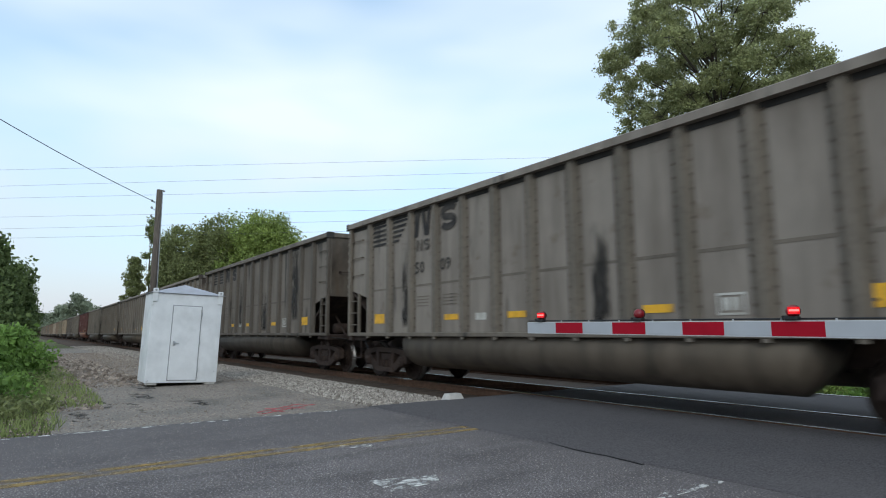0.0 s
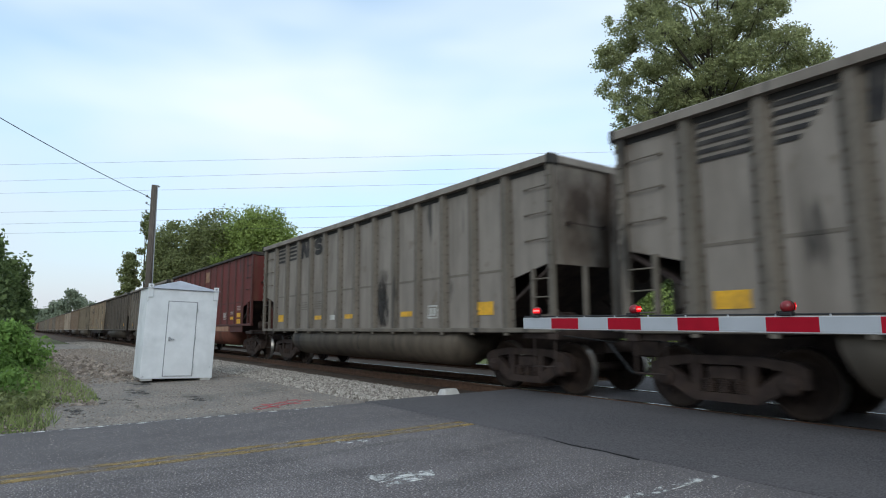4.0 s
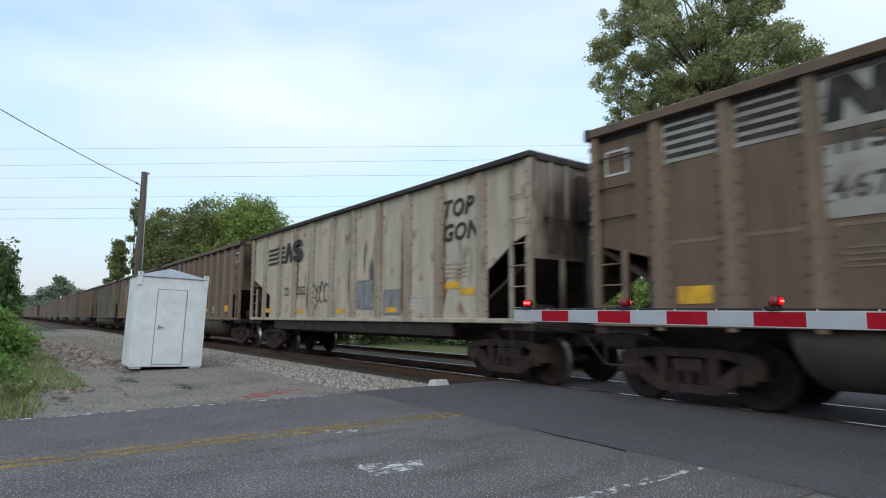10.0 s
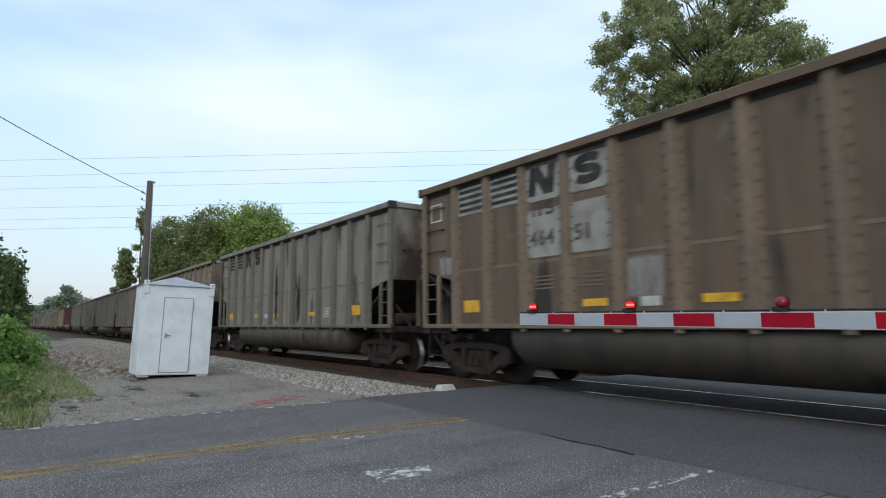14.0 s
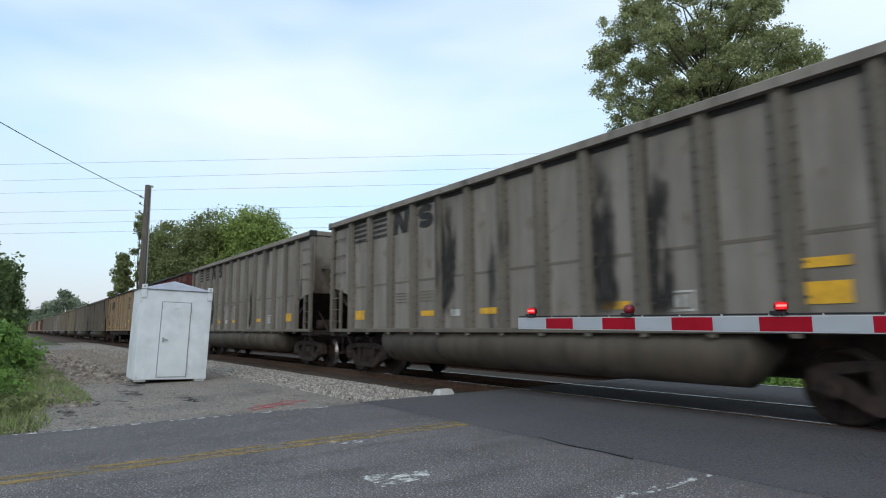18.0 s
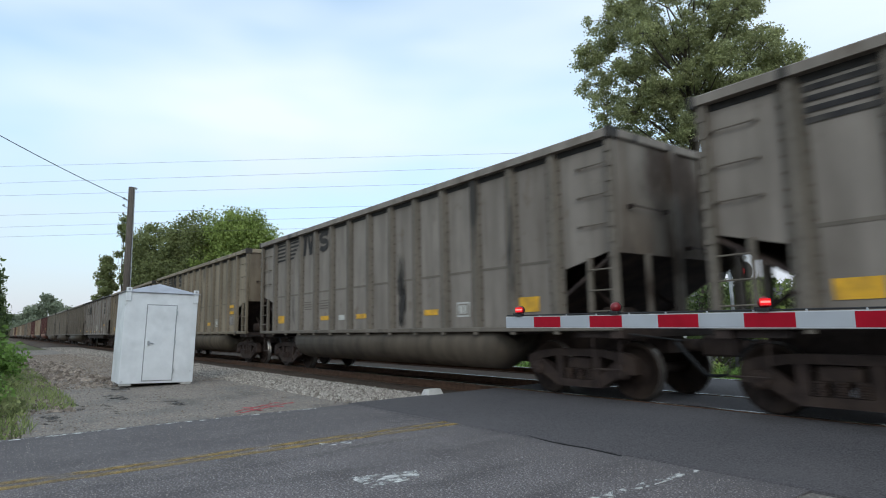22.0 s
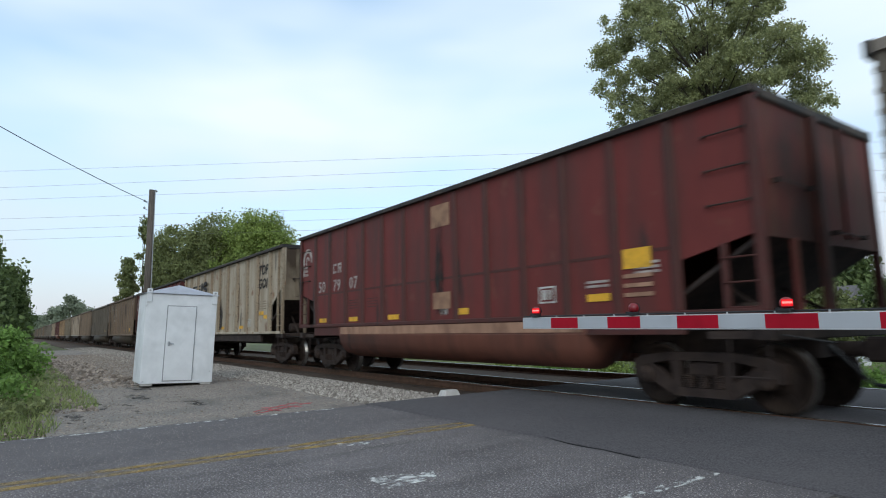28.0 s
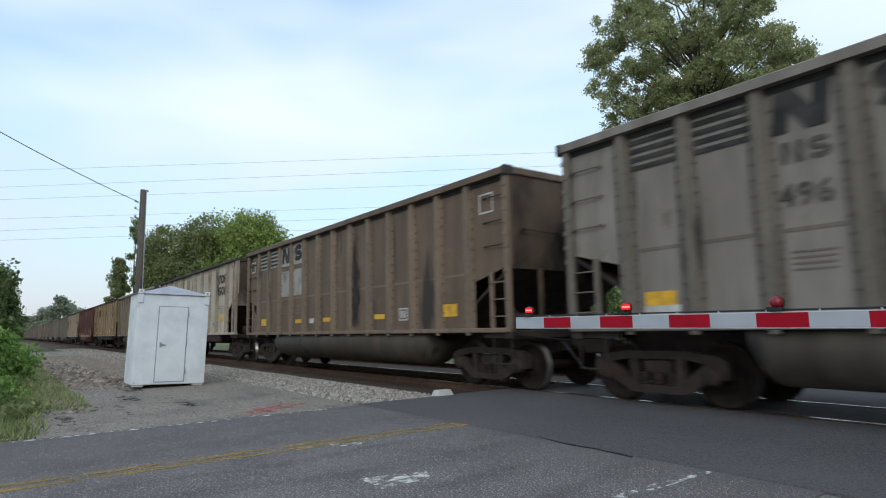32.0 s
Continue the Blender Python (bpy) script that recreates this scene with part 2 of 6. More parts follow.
def stain_mat(name, colour, most, patch=False):
    """A stain that fades out raggedly towards its sides and top."""
    m = bpy.data.materials.new(name)
    m.use_nodes = True
    n, l = m.node_tree.nodes, m.node_tree.links
    b = n["Principled BSDF"]
    b.inputs["Base Color"].default_value, b.inputs["Roughness"].default_value = (*colour, 1), 0.85
    co, xyz, nz = n.new("ShaderNodeTexCoord"), n.new("ShaderNodeSeparateXYZ"), n.new("ShaderNodeTexNoise")
    nz.inputs["Scale"].default_value, nz.inputs["Detail"].default_value = 5.5, 5.0
    mp = n.new("ShaderNodeMapping")
    mp.inputs["Scale"].default_value = (1.3, 1, 0.3)
    l.new(co.outputs["Object"], mp.inputs["Vector"])
    l.new(mp.outputs["Vector"], nz.inputs["Vector"])
    l.new(co.outputs["Generated"], xyz.inputs[0])

    def math(op, a, c):
        q = n.new("ShaderNodeMath")
        q.operation = op
        for i, v in enumerate((a, c)):
            if isinstance(v, (int, float)):
                q.inputs[i].default_value = v
            elif v is not None:
                l.new(v, q.inputs[i])
        return q.outputs[0]
    wob = n.new("ShaderNodeTexNoise")
    wob.inputs["Scale"].default_value = 2.3
    info = n.new("ShaderNodeObjectInfo")
    add = n.new("ShaderNodeVectorMath")
    l.new(co.outputs["Object"], add.inputs[0])
    l.new(math("MULTIPLY", info.outputs["Random"], 40.0), add.inputs[1])
    l.new(add.outputs[0], mp.inputs["Vector"])
    l.new(add.outputs[0], wob.inputs["Vector"])
    across = math("ADD", math("MULTIPLY", xyz.outputs["X"], 2.0), math("MULTIPLY", math("SUBTRACT", wob.outputs["Fac"], 0.5), 0.0 if patch else 1.5))
    side = math("MAXIMUM", math("SUBTRACT", 1.0, math("ABSOLUTE", math("SUBTRACT", across, 1.0), None)), 0.0)
    edge = math("MULTIPLY", math("MULTIPLY", xyz.outputs["X"], math("SUBTRACT", 1.0, xyz.outputs["X"])), 14.0)
    side = math("MULTIPLY", side, math("MINIMUM", edge, 1.0))
    fade = math("MINIMUM", math("MULTIPLY", math("SUBTRACT", 1.0, xyz.outputs["Z"]), 1.7), math("MULTIPLY", xyz.outputs["Z"], 9.0))
    r = n.new("ShaderNodeMapRange")
    r.inputs["From Min"].default_value, r.inputs["From Max"].default_value = 0.34, 0.54
    l.new(nz.outputs["Fac"], r.inputs["Value"])
    if patch:
        up = math("SUBTRACT", 1.0, math("ABSOLUTE", math("SUBTRACT", math("MULTIPLY", xyz.outputs["Z"], 2.0), 1.0), None))
        fade, side = math("MULTIPLY", up, 5.0), math("MULTIPLY", side, 4.0)
        r.inputs["From Min"].default_value, r.inputs["To Min"].default_value = 0.30, 0.35
    v = math("MULTIPLY", math("MULTIPLY", math("MINIMUM", math("MULTIPLY", side, 1.5), 1.0), math("MINIMUM", fade, 1.0)), r.outputs[0])
    l.new(math("MULTIPLY", v, most), b.inputs["Alpha"])
    return m


M_STAIN = stain_mat("sooty_run_stain", (0.03, 0.026, 0.023), 0.88)
M_PATCH = stain_mat("grey_paint_patch", (0.24, 0.24, 0.245), 0.95, True)
M_DUNPATCH = stain_mat("dun_grey_paint_patch", (0.15, 0.135, 0.118), 0.95, True)
M_PALEPATCH = stain_mat("pale_paint_patch", (0.33, 0.295, 0.27), 0.75, True)
M_RUSTRUN = stain_mat("rust_run_stain", (0.19, 0.085, 0.035), 0.8)
M_ORANGE = mat("faded_orange_tan_paint", (0.38, 0.215, 0.14), 0.7, 0, 0.2, 4, (1, 1, 0.5), dirt=(0.14, 0.07, 0.045), dirt_amt=0.7, dirt_scale=1.6, dirt_stretch=(1.5, 1, 0.6), shift=17)
# Black for the painted shade and coal dust below the top chord.
M_SHADE_SOOT = mat("black_soot_stain", (0.03, 0.028, 0.026), 0.85, 0.0, 0.3, 6)
M_DARKCHORD = mat("black_top_chord_steel", (0.035, 0.033, 0.031), 0.7, 0.1, 0.3, 5, dirt=(0.10, 0.07, 0.05), dirt_amt=0.5, dirt_scale=2, shift=9)

M_ASPH = mat("worn_grey_asphalt", (0.172, 0.152, 0.152), 0.92, 0, 0.68, 60, edges=(0.36, 0.66), dirt=(0.105, 0.092, 0.093), dirt_amt=0.85, dirt_scale=0.9, bump=0.9, bump_scale=140,
             spots=((0.50, 0.48, 0.47), 0.8, 58, 0.58, 0.64), soot=((0.07, 0.062, 0.062), 0.5, 1.0, (2.6, 0.5, 1), 0.52, 0.72))


def smooth_lane(m, colour, most):
    """Wheel-polished, tar-dark lane on the far half of the road and a ragged feather of newer asphalt towards the crossing."""
    n, l = m.node_tree.nodes, m.node_tree.links
    b = n["Principled BSDF"]
    src = b.inputs["Base Color"].links[0].from_socket
    co, sep, nz = n.new("ShaderNodeTexCoord"), n.new("ShaderNodeSeparateXYZ"), n.new("ShaderNodeTexNoise")
    nz.inputs["Scale"].default_value, nz.inputs["Detail"].default_value = 1.7, 7.0
    l.new(co.outputs["Object"], sep.inputs[0])
    l.new(co.outputs["Object"], nz.inputs["Vector"])

    def ranged(sock, a, c):
        r = n.new("ShaderNodeMapRange")
        r.inputs["From Min"].default_value, r.inputs["From Max"].default_value = a, c
        l.new(sock, r.inputs["Value"])
        return r.outputs[0]

    def op(kind, p, q):
        k = n.new("ShaderNodeMath")
        k.operation = kind
        for i, v in enumerate((p, q)):
            if isinstance(v, (int, float)):
                k.inputs[i].default_value = v
            else:
                l.new(v, k.inputs[i])
        return k.outputs[0]
    wob = op("MULTIPLY", op("SUBTRACT", nz.outputs["Fac"], 0.5), 3.2)
    lane = ranged(op("ADD", sep.outputs["X"], wob), -6.0, -7.1)
    lip = ranged(op("ADD", sep.outputs["Y"], op("MULTIPLY", wob, 0.5)), 3.9, 4.8)
    mx = n.new("ShaderNodeMixRGB")
    mx.inputs["Color2"].default_value = (*colour, 1)
    l.new(op("MULTIPLY", op("MAXIMUM", lane, lip), most), mx.inputs["Fac"])
    l.new(src, mx.inputs["Color1"])
    l.new(mx.outputs["Color"], b.inputs["Base Color"])


smooth_lane(M_ASPH, (0.118, 0.107, 0.109), 0.6)
M_ASPH_NEW = mat("dark_smooth_asphalt", (0.096, 0.088, 0.091), 0.88, 0, 0.7, 70, dirt=(0.12, 0.109, 0.111), dirt_amt=0.6, dirt_scale=0.7, bump=0.5, bump_scale=120)
M_GRAVELPAD = mat("dusty_gravel_and_old_tar", (0.245, 0.21, 0.18), 0.95, 0, 0.5, 40, dirt=(0.15, 0.14, 0.13), dirt_amt=0.8, dirt_scale=0.8, bump=1.0, bump_scale=45,
                  spots=((0.36, 0.33, 0.29), 0.65, 30, 0.56, 0.64), soot=((0.11, 0.10, 0.093), 0.6, 0.9, (0.8, 1.7, 1), 0.54, 0.70))
M_STONE = mat("grey_ballast_stone", (0.385, 0.352, 0.318), 0.92, 0, 0.3, 9, bump=0.5, bump_scale=30)
M_STONE_DIRT = mat("dusty_brown_gravel", (0.30, 0.25, 0.21), 0.95, 0, 0.4, 9, bump=0.5, bump_scale=30)
for _m in (M_STONE, M_STONE_DIRT):
    _n, _l = _m.node_tree.nodes, _m.node_tree.links
    _geo, _ramp, _mul = _n.new("ShaderNodeNewGeometry"), _n.new("ShaderNodeValToRGB"), _n.new("ShaderNodeMixRGB")
    _ramp.color_ramp.elements[0].color, _ramp.color_ramp.elements[1].color = (0.33, 0.30, 0.28, 1), (1.2, 1.18, 1.15, 1)
    _mul.blend_type = "MULTIPLY"
    _mul.inputs["Fac"].default_value = 1.0
    _src = _n["Principled BSDF"].inputs["Base Color"].links[0].from_socket
    _l.new(_geo.outputs["Random Per Island"], _ramp.inputs["Fac"])
    _l.new(_src, _mul.inputs["Color1"])
    _l.new(_ramp.outputs["Color"], _mul.inputs["Color2"])
    _l.new(_mul.outputs["Color"], _n["Principled BSDF"].inputs["Base Color"])
M_BED = mat("rust_dusted_ballast", (0.082, 0.056, 0.040), 0.95, 0, 0.4, 16, dirt=(0.055, 0.04, 0.03), dirt_amt=0.7, dirt_scale=1.5, bump=1.0, bump_scale=25)
M_TIE = mat("oil_stained_tie_wood", (0.06, 0.045, 0.035), 0.9, 0, 0.4, 5, (0.4, 6, 6), bump=0.5, bump_scale=25, shift=9)
M_RAILSIDE = mat("rusty_rail_steel", (0.10, 0.055, 0.035), 0.8, 0.2, 0.3, 8, bump=0.2)
M_RAILTOP = mat("shining_rail_head", (0.55, 0.54, 0.52), 0.25, 1.0, 0.08, 9)
M_LINE_Y = worn_mat("worn_yellow_road_paint", (0.38, 0.26, 0.10), 6.0, 0.36, 0.64, (1, 0.4, 1), 0.68)
M_LINE_W = worn_mat("worn_white_road_paint", (0.66, 0.65, 0.62), 16.0, 0.48, 0.58, (1, 0.45, 1), 0.9)
M_LINE_E = worn_mat("nearly_gone_white_road_paint", (0.66, 0.65, 0.62), 11.0, 0.50, 0.58, (1, 0.7, 1), 0.9)
M_TAR = worn_mat("old_tar_streak", (0.085, 0.078, 0.072), 4.5, 0.46, 0.66, (0.6, 1, 1), 0.6)
M_RUSTWASH = stain_mat("orange_rust_wash", (0.29, 0.145, 0.07), 0.6)
M_SPRAY = mat("red_marking_spray", (0.42, 0.08, 0.09), 0.9, 0, 0.3, 20, dirt=(0.18, 0.12, 0.11), dirt_amt=0.8, dirt_scale=12)
M_CRACK = mat("tar_filled_crack", (0.018, 0.018, 0.019), 0.8, 0, 0.3, 20)
M_SOIL = mat("grass_and_soil", (0.11, 0.125, 0.05), 0.95, 0, 0.5, 3.0, dirt=(0.13, 0.11, 0.075), dirt_amt=0.8, dirt_scale=0.35, bump=0.8, bump_scale=15)
M_SHED = mat("chalky_white_shed_paint", (0.74, 0.745, 0.755), 0.5, 0.0, 0.05, 4, dirt=(0.52, 0.53, 0.535), dirt_amt=0.5, dirt_scale=2.2, bump=0.06, bump_scale=14,
             spots=((0.30, 0.30, 0.31), 0.7, 4.5, 0.70, 0.76))
M_SHED_DK = mat("shaded_door_gap", (0.30, 0.30, 0.31), 0.8)
M_SHED_ROOF = mat("grey_weathered_roof_sheet", (0.40, 0.41, 0.46), 0.6, 0, 0.08, 4, dirt=(0.28, 0.28, 0.30), dirt_amt=0.6, dirt_scale=2.5)
M_GALV = mat("galvanised_steel", (0.42, 0.43, 0.44), 0.45, 0.6, 0.15, 6)
M_CONC = mat("pale_concrete", (0.48, 0.46, 0.43), 0.9, 0, 0.15, 8, bump=0.4, bump_scale=30)
M_POLE = mat("weathered_pole_wood", (0.115, 0.095, 0.08), 0.9, 0, 0.35, 4, (8, 8, 0.5), bump=0.5, bump_scale=20)
M_WIRE = mat("dull_wire", (0.10, 0.10, 0.11), 0.6, 0.3, 0.1, 5)
M_GATE_W = mat("white_retroreflective_sheet", (0.43, 0.45, 0.48), 0.45, 0, 0.05, 6, dirt=(0.31, 0.32, 0.34), dirt_amt=0.5, dirt_scale=3)
M_GATE_R = mat("red_retroreflective_sheet", (0.36, 0.006, 0.020), 0.5, 0, 0.1, 6, spec=0.12)
M_ALU = mat("aluminium_edge", (0.62, 0.63, 0.64), 0.4, 0.7, 0.06, 8)
M_RUBBER = mat("black_lamp_housing", (0.02, 0.02, 0.021), 0.5, 0, 0.2, 8)
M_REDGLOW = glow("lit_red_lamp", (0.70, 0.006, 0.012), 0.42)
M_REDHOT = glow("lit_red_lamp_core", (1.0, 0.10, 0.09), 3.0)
M_REDDIM = mat("unlit_red_lens", (0.21, 0.008, 0.014), 0.3, 0, 0.1, 8, spec=0.6)
M_GREYLENS = mat("unlit_grey_lens", (0.30, 0.30, 0.31), 0.2, 0, 0.1, 8, spec=0.6)
M_BARK = mat("grey_brown_bark", (0.10, 0.085, 0.07), 0.95, 0, 0.35, 5, (3, 3, 0.6), bump=0.8, bump_scale=14)
M_HOUSE = mat("white_clapboard", (0.68, 0.68, 0.66), 0.7, 0, 0.06, 4)
M_ROOF = mat("grey_shingle", (0.14, 0.13, 0.13), 0.9, 0, 0.3, 7)
M_GLASSDK = mat("dark_window_glass", (0.04, 0.045, 0.05), 0.1, 0, 0.2, 3, spec=0.5)


def leaf_mat(name, dark, light, each=0.55, broad=0.35):
    m = bpy.data.materials.new(name)
    m.use_nodes = True
    nt = m.node_tree
    n, l = nt.nodes, nt.links
    b = n["Principled BSDF"]
    b.inputs["Roughness"].default_value = 0.65
    b.inputs["Specular IOR Level"].default_value = 0.25
    geo = n.new("ShaderNodeNewGeometry")
    co = n.new("ShaderNodeTexCoord")
    big = n.new("ShaderNodeTexNoise")
    big.inputs["Scale"].default_value = broad
    l.new(co.outputs["Object"], big.inputs["Vector"])
    add = n.new("ShaderNodeMath")
    add.operation = "MULTIPLY_ADD"
    add.inputs[1].default_value, add.inputs[2].default_value = each, -0.05
    l.new(geo.outputs["Random Per Island"], add.inputs[0])
    add2 = n.new("ShaderNodeMath")
    l.new(add.outputs[0], add2.inputs[0])
    mul = n.new("ShaderNodeMath")
    mul.operation = "MULTIPLY"
    mul.inputs[1].default_value = 0.6
    l.new(big.outputs["Fac"], mul.inputs[0])
    l.new(mul.outputs[0], add2.inputs[1])
    r = n.new("ShaderNodeValToRGB")
    r.color_ramp.elements[0].position, r.color_ramp.elements[1].position = 0.1, 0.85
    r.color_ramp.elements[0].color, r.color_ramp.elements[1].color = (*dark, 1), (*light, 1)
    l.new(add2.outputs[0], r.inputs["Fac"])
    l.new(r.outputs["Color"], b.inputs["Base Color"])
    tr = n.new("ShaderNodeBsdfTranslucent")
    l.new(r.outputs["Color"], tr.inputs["Color"])
    mx = n.new("ShaderNodeMixShader")
    mx.inputs[0].default_value = 0.4
    l.new(b.outputs[0], mx.inputs[1])
    l.new(tr.outputs[0], mx.inputs[2])
    l.new(mx.outputs[0], n["Material Output"].inputs["Surface"])
    return m


M_LEAF_OAK = leaf_mat("oak_leaves", (0.17, 0.185, 0.10), (0.58, 0.61, 0.29), 0.36, 0.8)
M_LEAF_MID = leaf_mat("bright_spring_leaves", (0.10, 0.14, 0.04), (0.40, 0.49, 0.14))
M_LEAF_OLIVE = leaf_mat("olive_spring_leaves", (0.08, 0.10, 0.045), (0.33, 0.36, 0.15))
M_LEAF_DARK = leaf_mat("dark_hedge_leaves", (0.05, 0.075, 0.032), (0.19, 0.25, 0.09))
M_LEAF_BUSH = leaf_mat("fresh_green_shrub_leaves", (0.07, 0.12, 0.03), (0.26, 0.42, 0.10))
# Distance haze is put into this leaf colour: paler and greyer.
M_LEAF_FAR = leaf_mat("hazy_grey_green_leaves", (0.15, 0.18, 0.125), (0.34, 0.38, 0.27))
M_GRASS = leaf_mat("green_grass_blades", (0.10, 0.135, 0.048), (0.35, 0.40, 0.155))


# ---------------------------------------------------------------- mesh helpers
def box(bm, x0, x1, y0, y1, z0, z1, bev=0.0):
    vs = [bm.verts.new((x, y, z)) for x in (x0, x1) for y in (y0, y1) for z in (z0, z1)]
    fs = [bm.faces.new([vs[i] for i in q]) for q in ((0, 1, 3, 2), (4, 6, 7, 5), (0, 4, 5, 1), (2, 3, 7, 6), (0, 2, 6, 4), (1, 5, 7, 3))]
    if bev:
        es = list({e for f in fs for e in f.edges})
        bmesh.ops.bevel(bm, geom=es, offset=bev, segments=1, affect="EDGES", profile=0.5)
    return bm


def prism(bm, pts, a, b, axis="y"):
    """A flat polygon (two coordinates a point) swept along an axis from a to b."""
    def at(p, k):
        return {"y": (p[0], k, p[1]), "x": (k, p[0], p[1]), "z": (p[0], p[1], k)}[axis]
    lo, hi = [bm.verts.new(at(p, a)) for p in pts], [bm.verts.new(at(p, b)) for p in pts]
    n = len(pts)
    fs = [bm.faces.new([lo[i], lo[(i + 1) % n], hi[(i + 1) % n], hi[i]]) for i in range(n)]
    fs += [bm.faces.new(lo[::-1]), bm.faces.new(hi)]
    bmesh.ops.recalc_face_normals(bm, faces=fs)
    return bm


def rod(bm, p, q, r0, r1=None, n=8, caps=True):
    p, q = Vector(p), Vector(q)
    r1 = r0 if r1 is None else r1
    w = (q - p).normalized()
    u = w.orthogonal().normalized()
    v = w.cross(u)
    a = [bm.verts.new(p + (u * math.cos(k * math.tau / n) + v * math.sin(k * math.tau / n)) * r0) for k in range(n)]
    b = [bm.verts.new(q + (u * math.cos(k * math.tau / n) + v * math.sin(k * math.tau / n)) * r1) for k in range(n)]
    for k in range(n):
        bm.faces.new([a[k], a[(k + 1) % n], b[(k + 1) % n], b[k]]).smooth = n > 6
    if caps:
        bm.faces.new(a[::-1])
        bm.faces.new(b)
    return bm


def lathe(bm, prof, origin=(0, 0, 0), n=24, axis="y"):
    """Profile of (radius, height along the axis) turned about it."""
    rings = []
    for r, h in prof:
        ring = []
        for k in range(n):
            c, s = r * math.cos(k * math.tau / n), r * math.sin(k * math.tau / n)
            p = {"y": (c, h, s), "x": (h, c, s), "z": (c, s, h)}[axis]
            ring.append(bm.verts.new(Vector(p) + Vector(origin)))
        rings.append(ring)
    fs = []
    for a, b in zip(rings, rings[1:]):
        for k in range(n):
            f = bm.faces.new([a[k], a[(k + 1) % n], b[(k + 1) % n], b[k]])
            f.smooth = True
            fs.append(f)
    fs += [bm.faces.new(rings[0][::-1]), bm.faces.new(rings[-1])]
    bmesh.ops.recalc_face_normals(bm, faces=fs)
    return bm


def mesh_of(bm, name, *mats):
    me = bpy.data.meshes.new(name)
    bm.to_mesh(me)
    bm.free()
    for m in mats:
        me.materials.append(m)
    return me


def part(name, bm, material, parent, label="", at=(0, 0, 0)):
    """One mesh object under a thing or a part; bm may be a finished mesh to share."""
    me = bm if isinstance(bm, bpy.types.Mesh) else mesh_of(bm, name, material)
    ob = new(name, me)
    ob.parent = parent
    ob.location = at
    return tagged(ob, label)


def thing(name, label, category, at=(0, 0, 0), rz=0.0, group="", kind=""):
    ob = new(name)
    ob.empty_display_size = 0.3
    ob.matrix_basis = pose(*at, 0, 0, rz)
    return tagged(ob, label, category, group, kind)


def solid(name, bm, material, label, category, kind="", at=(0, 0, 0), group=""):
    ob = new(name, mesh_of(bm, name, material))
    ob.location = at
    return tagged(ob, label, category, group, kind)


def raw_mesh(name, verts, faces, *mats):
    me = bpy.data.meshes.new(name)
    me.from_pydata(verts, [], faces)
    for m in mats:
        me.materials.append(m)
    me.update()
    return me


def B():
    return bmesh.new()


# ---------------------------------------------------------------- ground, road, track bed
TRACK_Y, TRACK2_Y = 9.0, 13.3
HALF_GAUGE = 0.755
ROAD = (-8.9, -2.0)

g = B()
xs = [-1500, -300, -120, -60, -30, -9.4, -1.6, 30, 120, 900]
ys = [-900, -200, -60, -20, -6, 0, 4.0, 4.9, 16.2, 18.5, 24, 60, 200, 1500]
grid = [[g.verts.new((x, y, -1.0 if 4.5 < y < 17 else -0.10 if y < 4.5 else -1.1 if y < 20 else -1.75)) for y in ys] for x in xs]
for i in range(len(xs) - 1):
    for j in range(len(ys) - 1):
        g.faces.new([grid[i][j], grid[i + 1][j], grid[i + 1][j + 1], grid[i][j + 1]])
solid("ground", g, M_SOIL, "flat verge of grass and sandy soil", "ground", "structure")

g = B()
box(g, ROAD[0], ROAD[1], -60, 4.80, -0.35, -0.015)
solid("road", g, M_ASPH, "worn grey asphalt road with pale aggregate", "road", "structure")
g = B()
box(g, ROAD[0] - 0.1, ROAD[1] + 0.5, 4.80, TRACK_Y - 0.86, -0.35, -0.009)
box(g, ROAD[0] - 0.1, ROAD[1] + 0.5, TRACK_Y - 0.66, TRACK_Y + 0.66, -0.35, -0.009)
box(g, ROAD[0] - 0.1, ROAD[1] + 0.5, TRACK_Y + 0.86, TRACK2_Y - 0.86, -0.35, -0.009)
prism(g, [(TRACK2_Y - 0.66, -0.012), (TRACK2_Y - 0.2, -0.05), (TRACK2_Y + 0.9, -0.24), (18.5, -1.05), (26.0, -1.68), (90.0, -1.68), (90.0, -2.6), (18.5, -2.6), (TRACK2_Y - 0.66, -0.8)], ROAD[0] - 0.1, ROAD[1] + 0.5, "x")
solid("crossing_pavement", g, M_ASPH_NEW, "darker newer asphalt across the level crossing", "pavement", "structure")
g = B()
box(g, -60, ROAD[0] - 0.1, 0.4, 4.9, -0.3, -0.04)
box(g, ROAD[0] - 0.1, ROAD[0], -20, 4.8, -0.3, -0.03)
solid("gravel_pad", g, M_GRAVELPAD, "dusty gravel and broken tar pad beside the road", "pavement", "structure")
g = B()
box(g, ROAD[1], 40, -20, 4.8, -0.3, -0.03)
solid("gravel_shoulder", g, M_GRAVELPAD, "pale gravel shoulder along the road", "pavement", "structure")


def ballast_bed(x0, x1):
    bm = B()
    prism(bm, [(4.75, -0.30), (5.6, -0.06), (6.6, -0.10), (7.2, -0.17), (TRACK2_Y - 0.4, -0.17), (TRACK2_Y + 0.9, -0.42), (TRACK2_Y + 3.0, -0.9), (4.75, -0.9)], x0, x1, "x")
    return bm


solid("ballast_bed", ballast_bed(-700, ROAD[0] - 0.1), M_BED, "rust-dusted ballast bed under two tracks", "ballast", "structure")
solid("ballast_bed", ballast_bed(ROAD[1] + 0.5, 160), M_BED, "rust-dusted ballast bed under two tracks", "ballast", "structure")


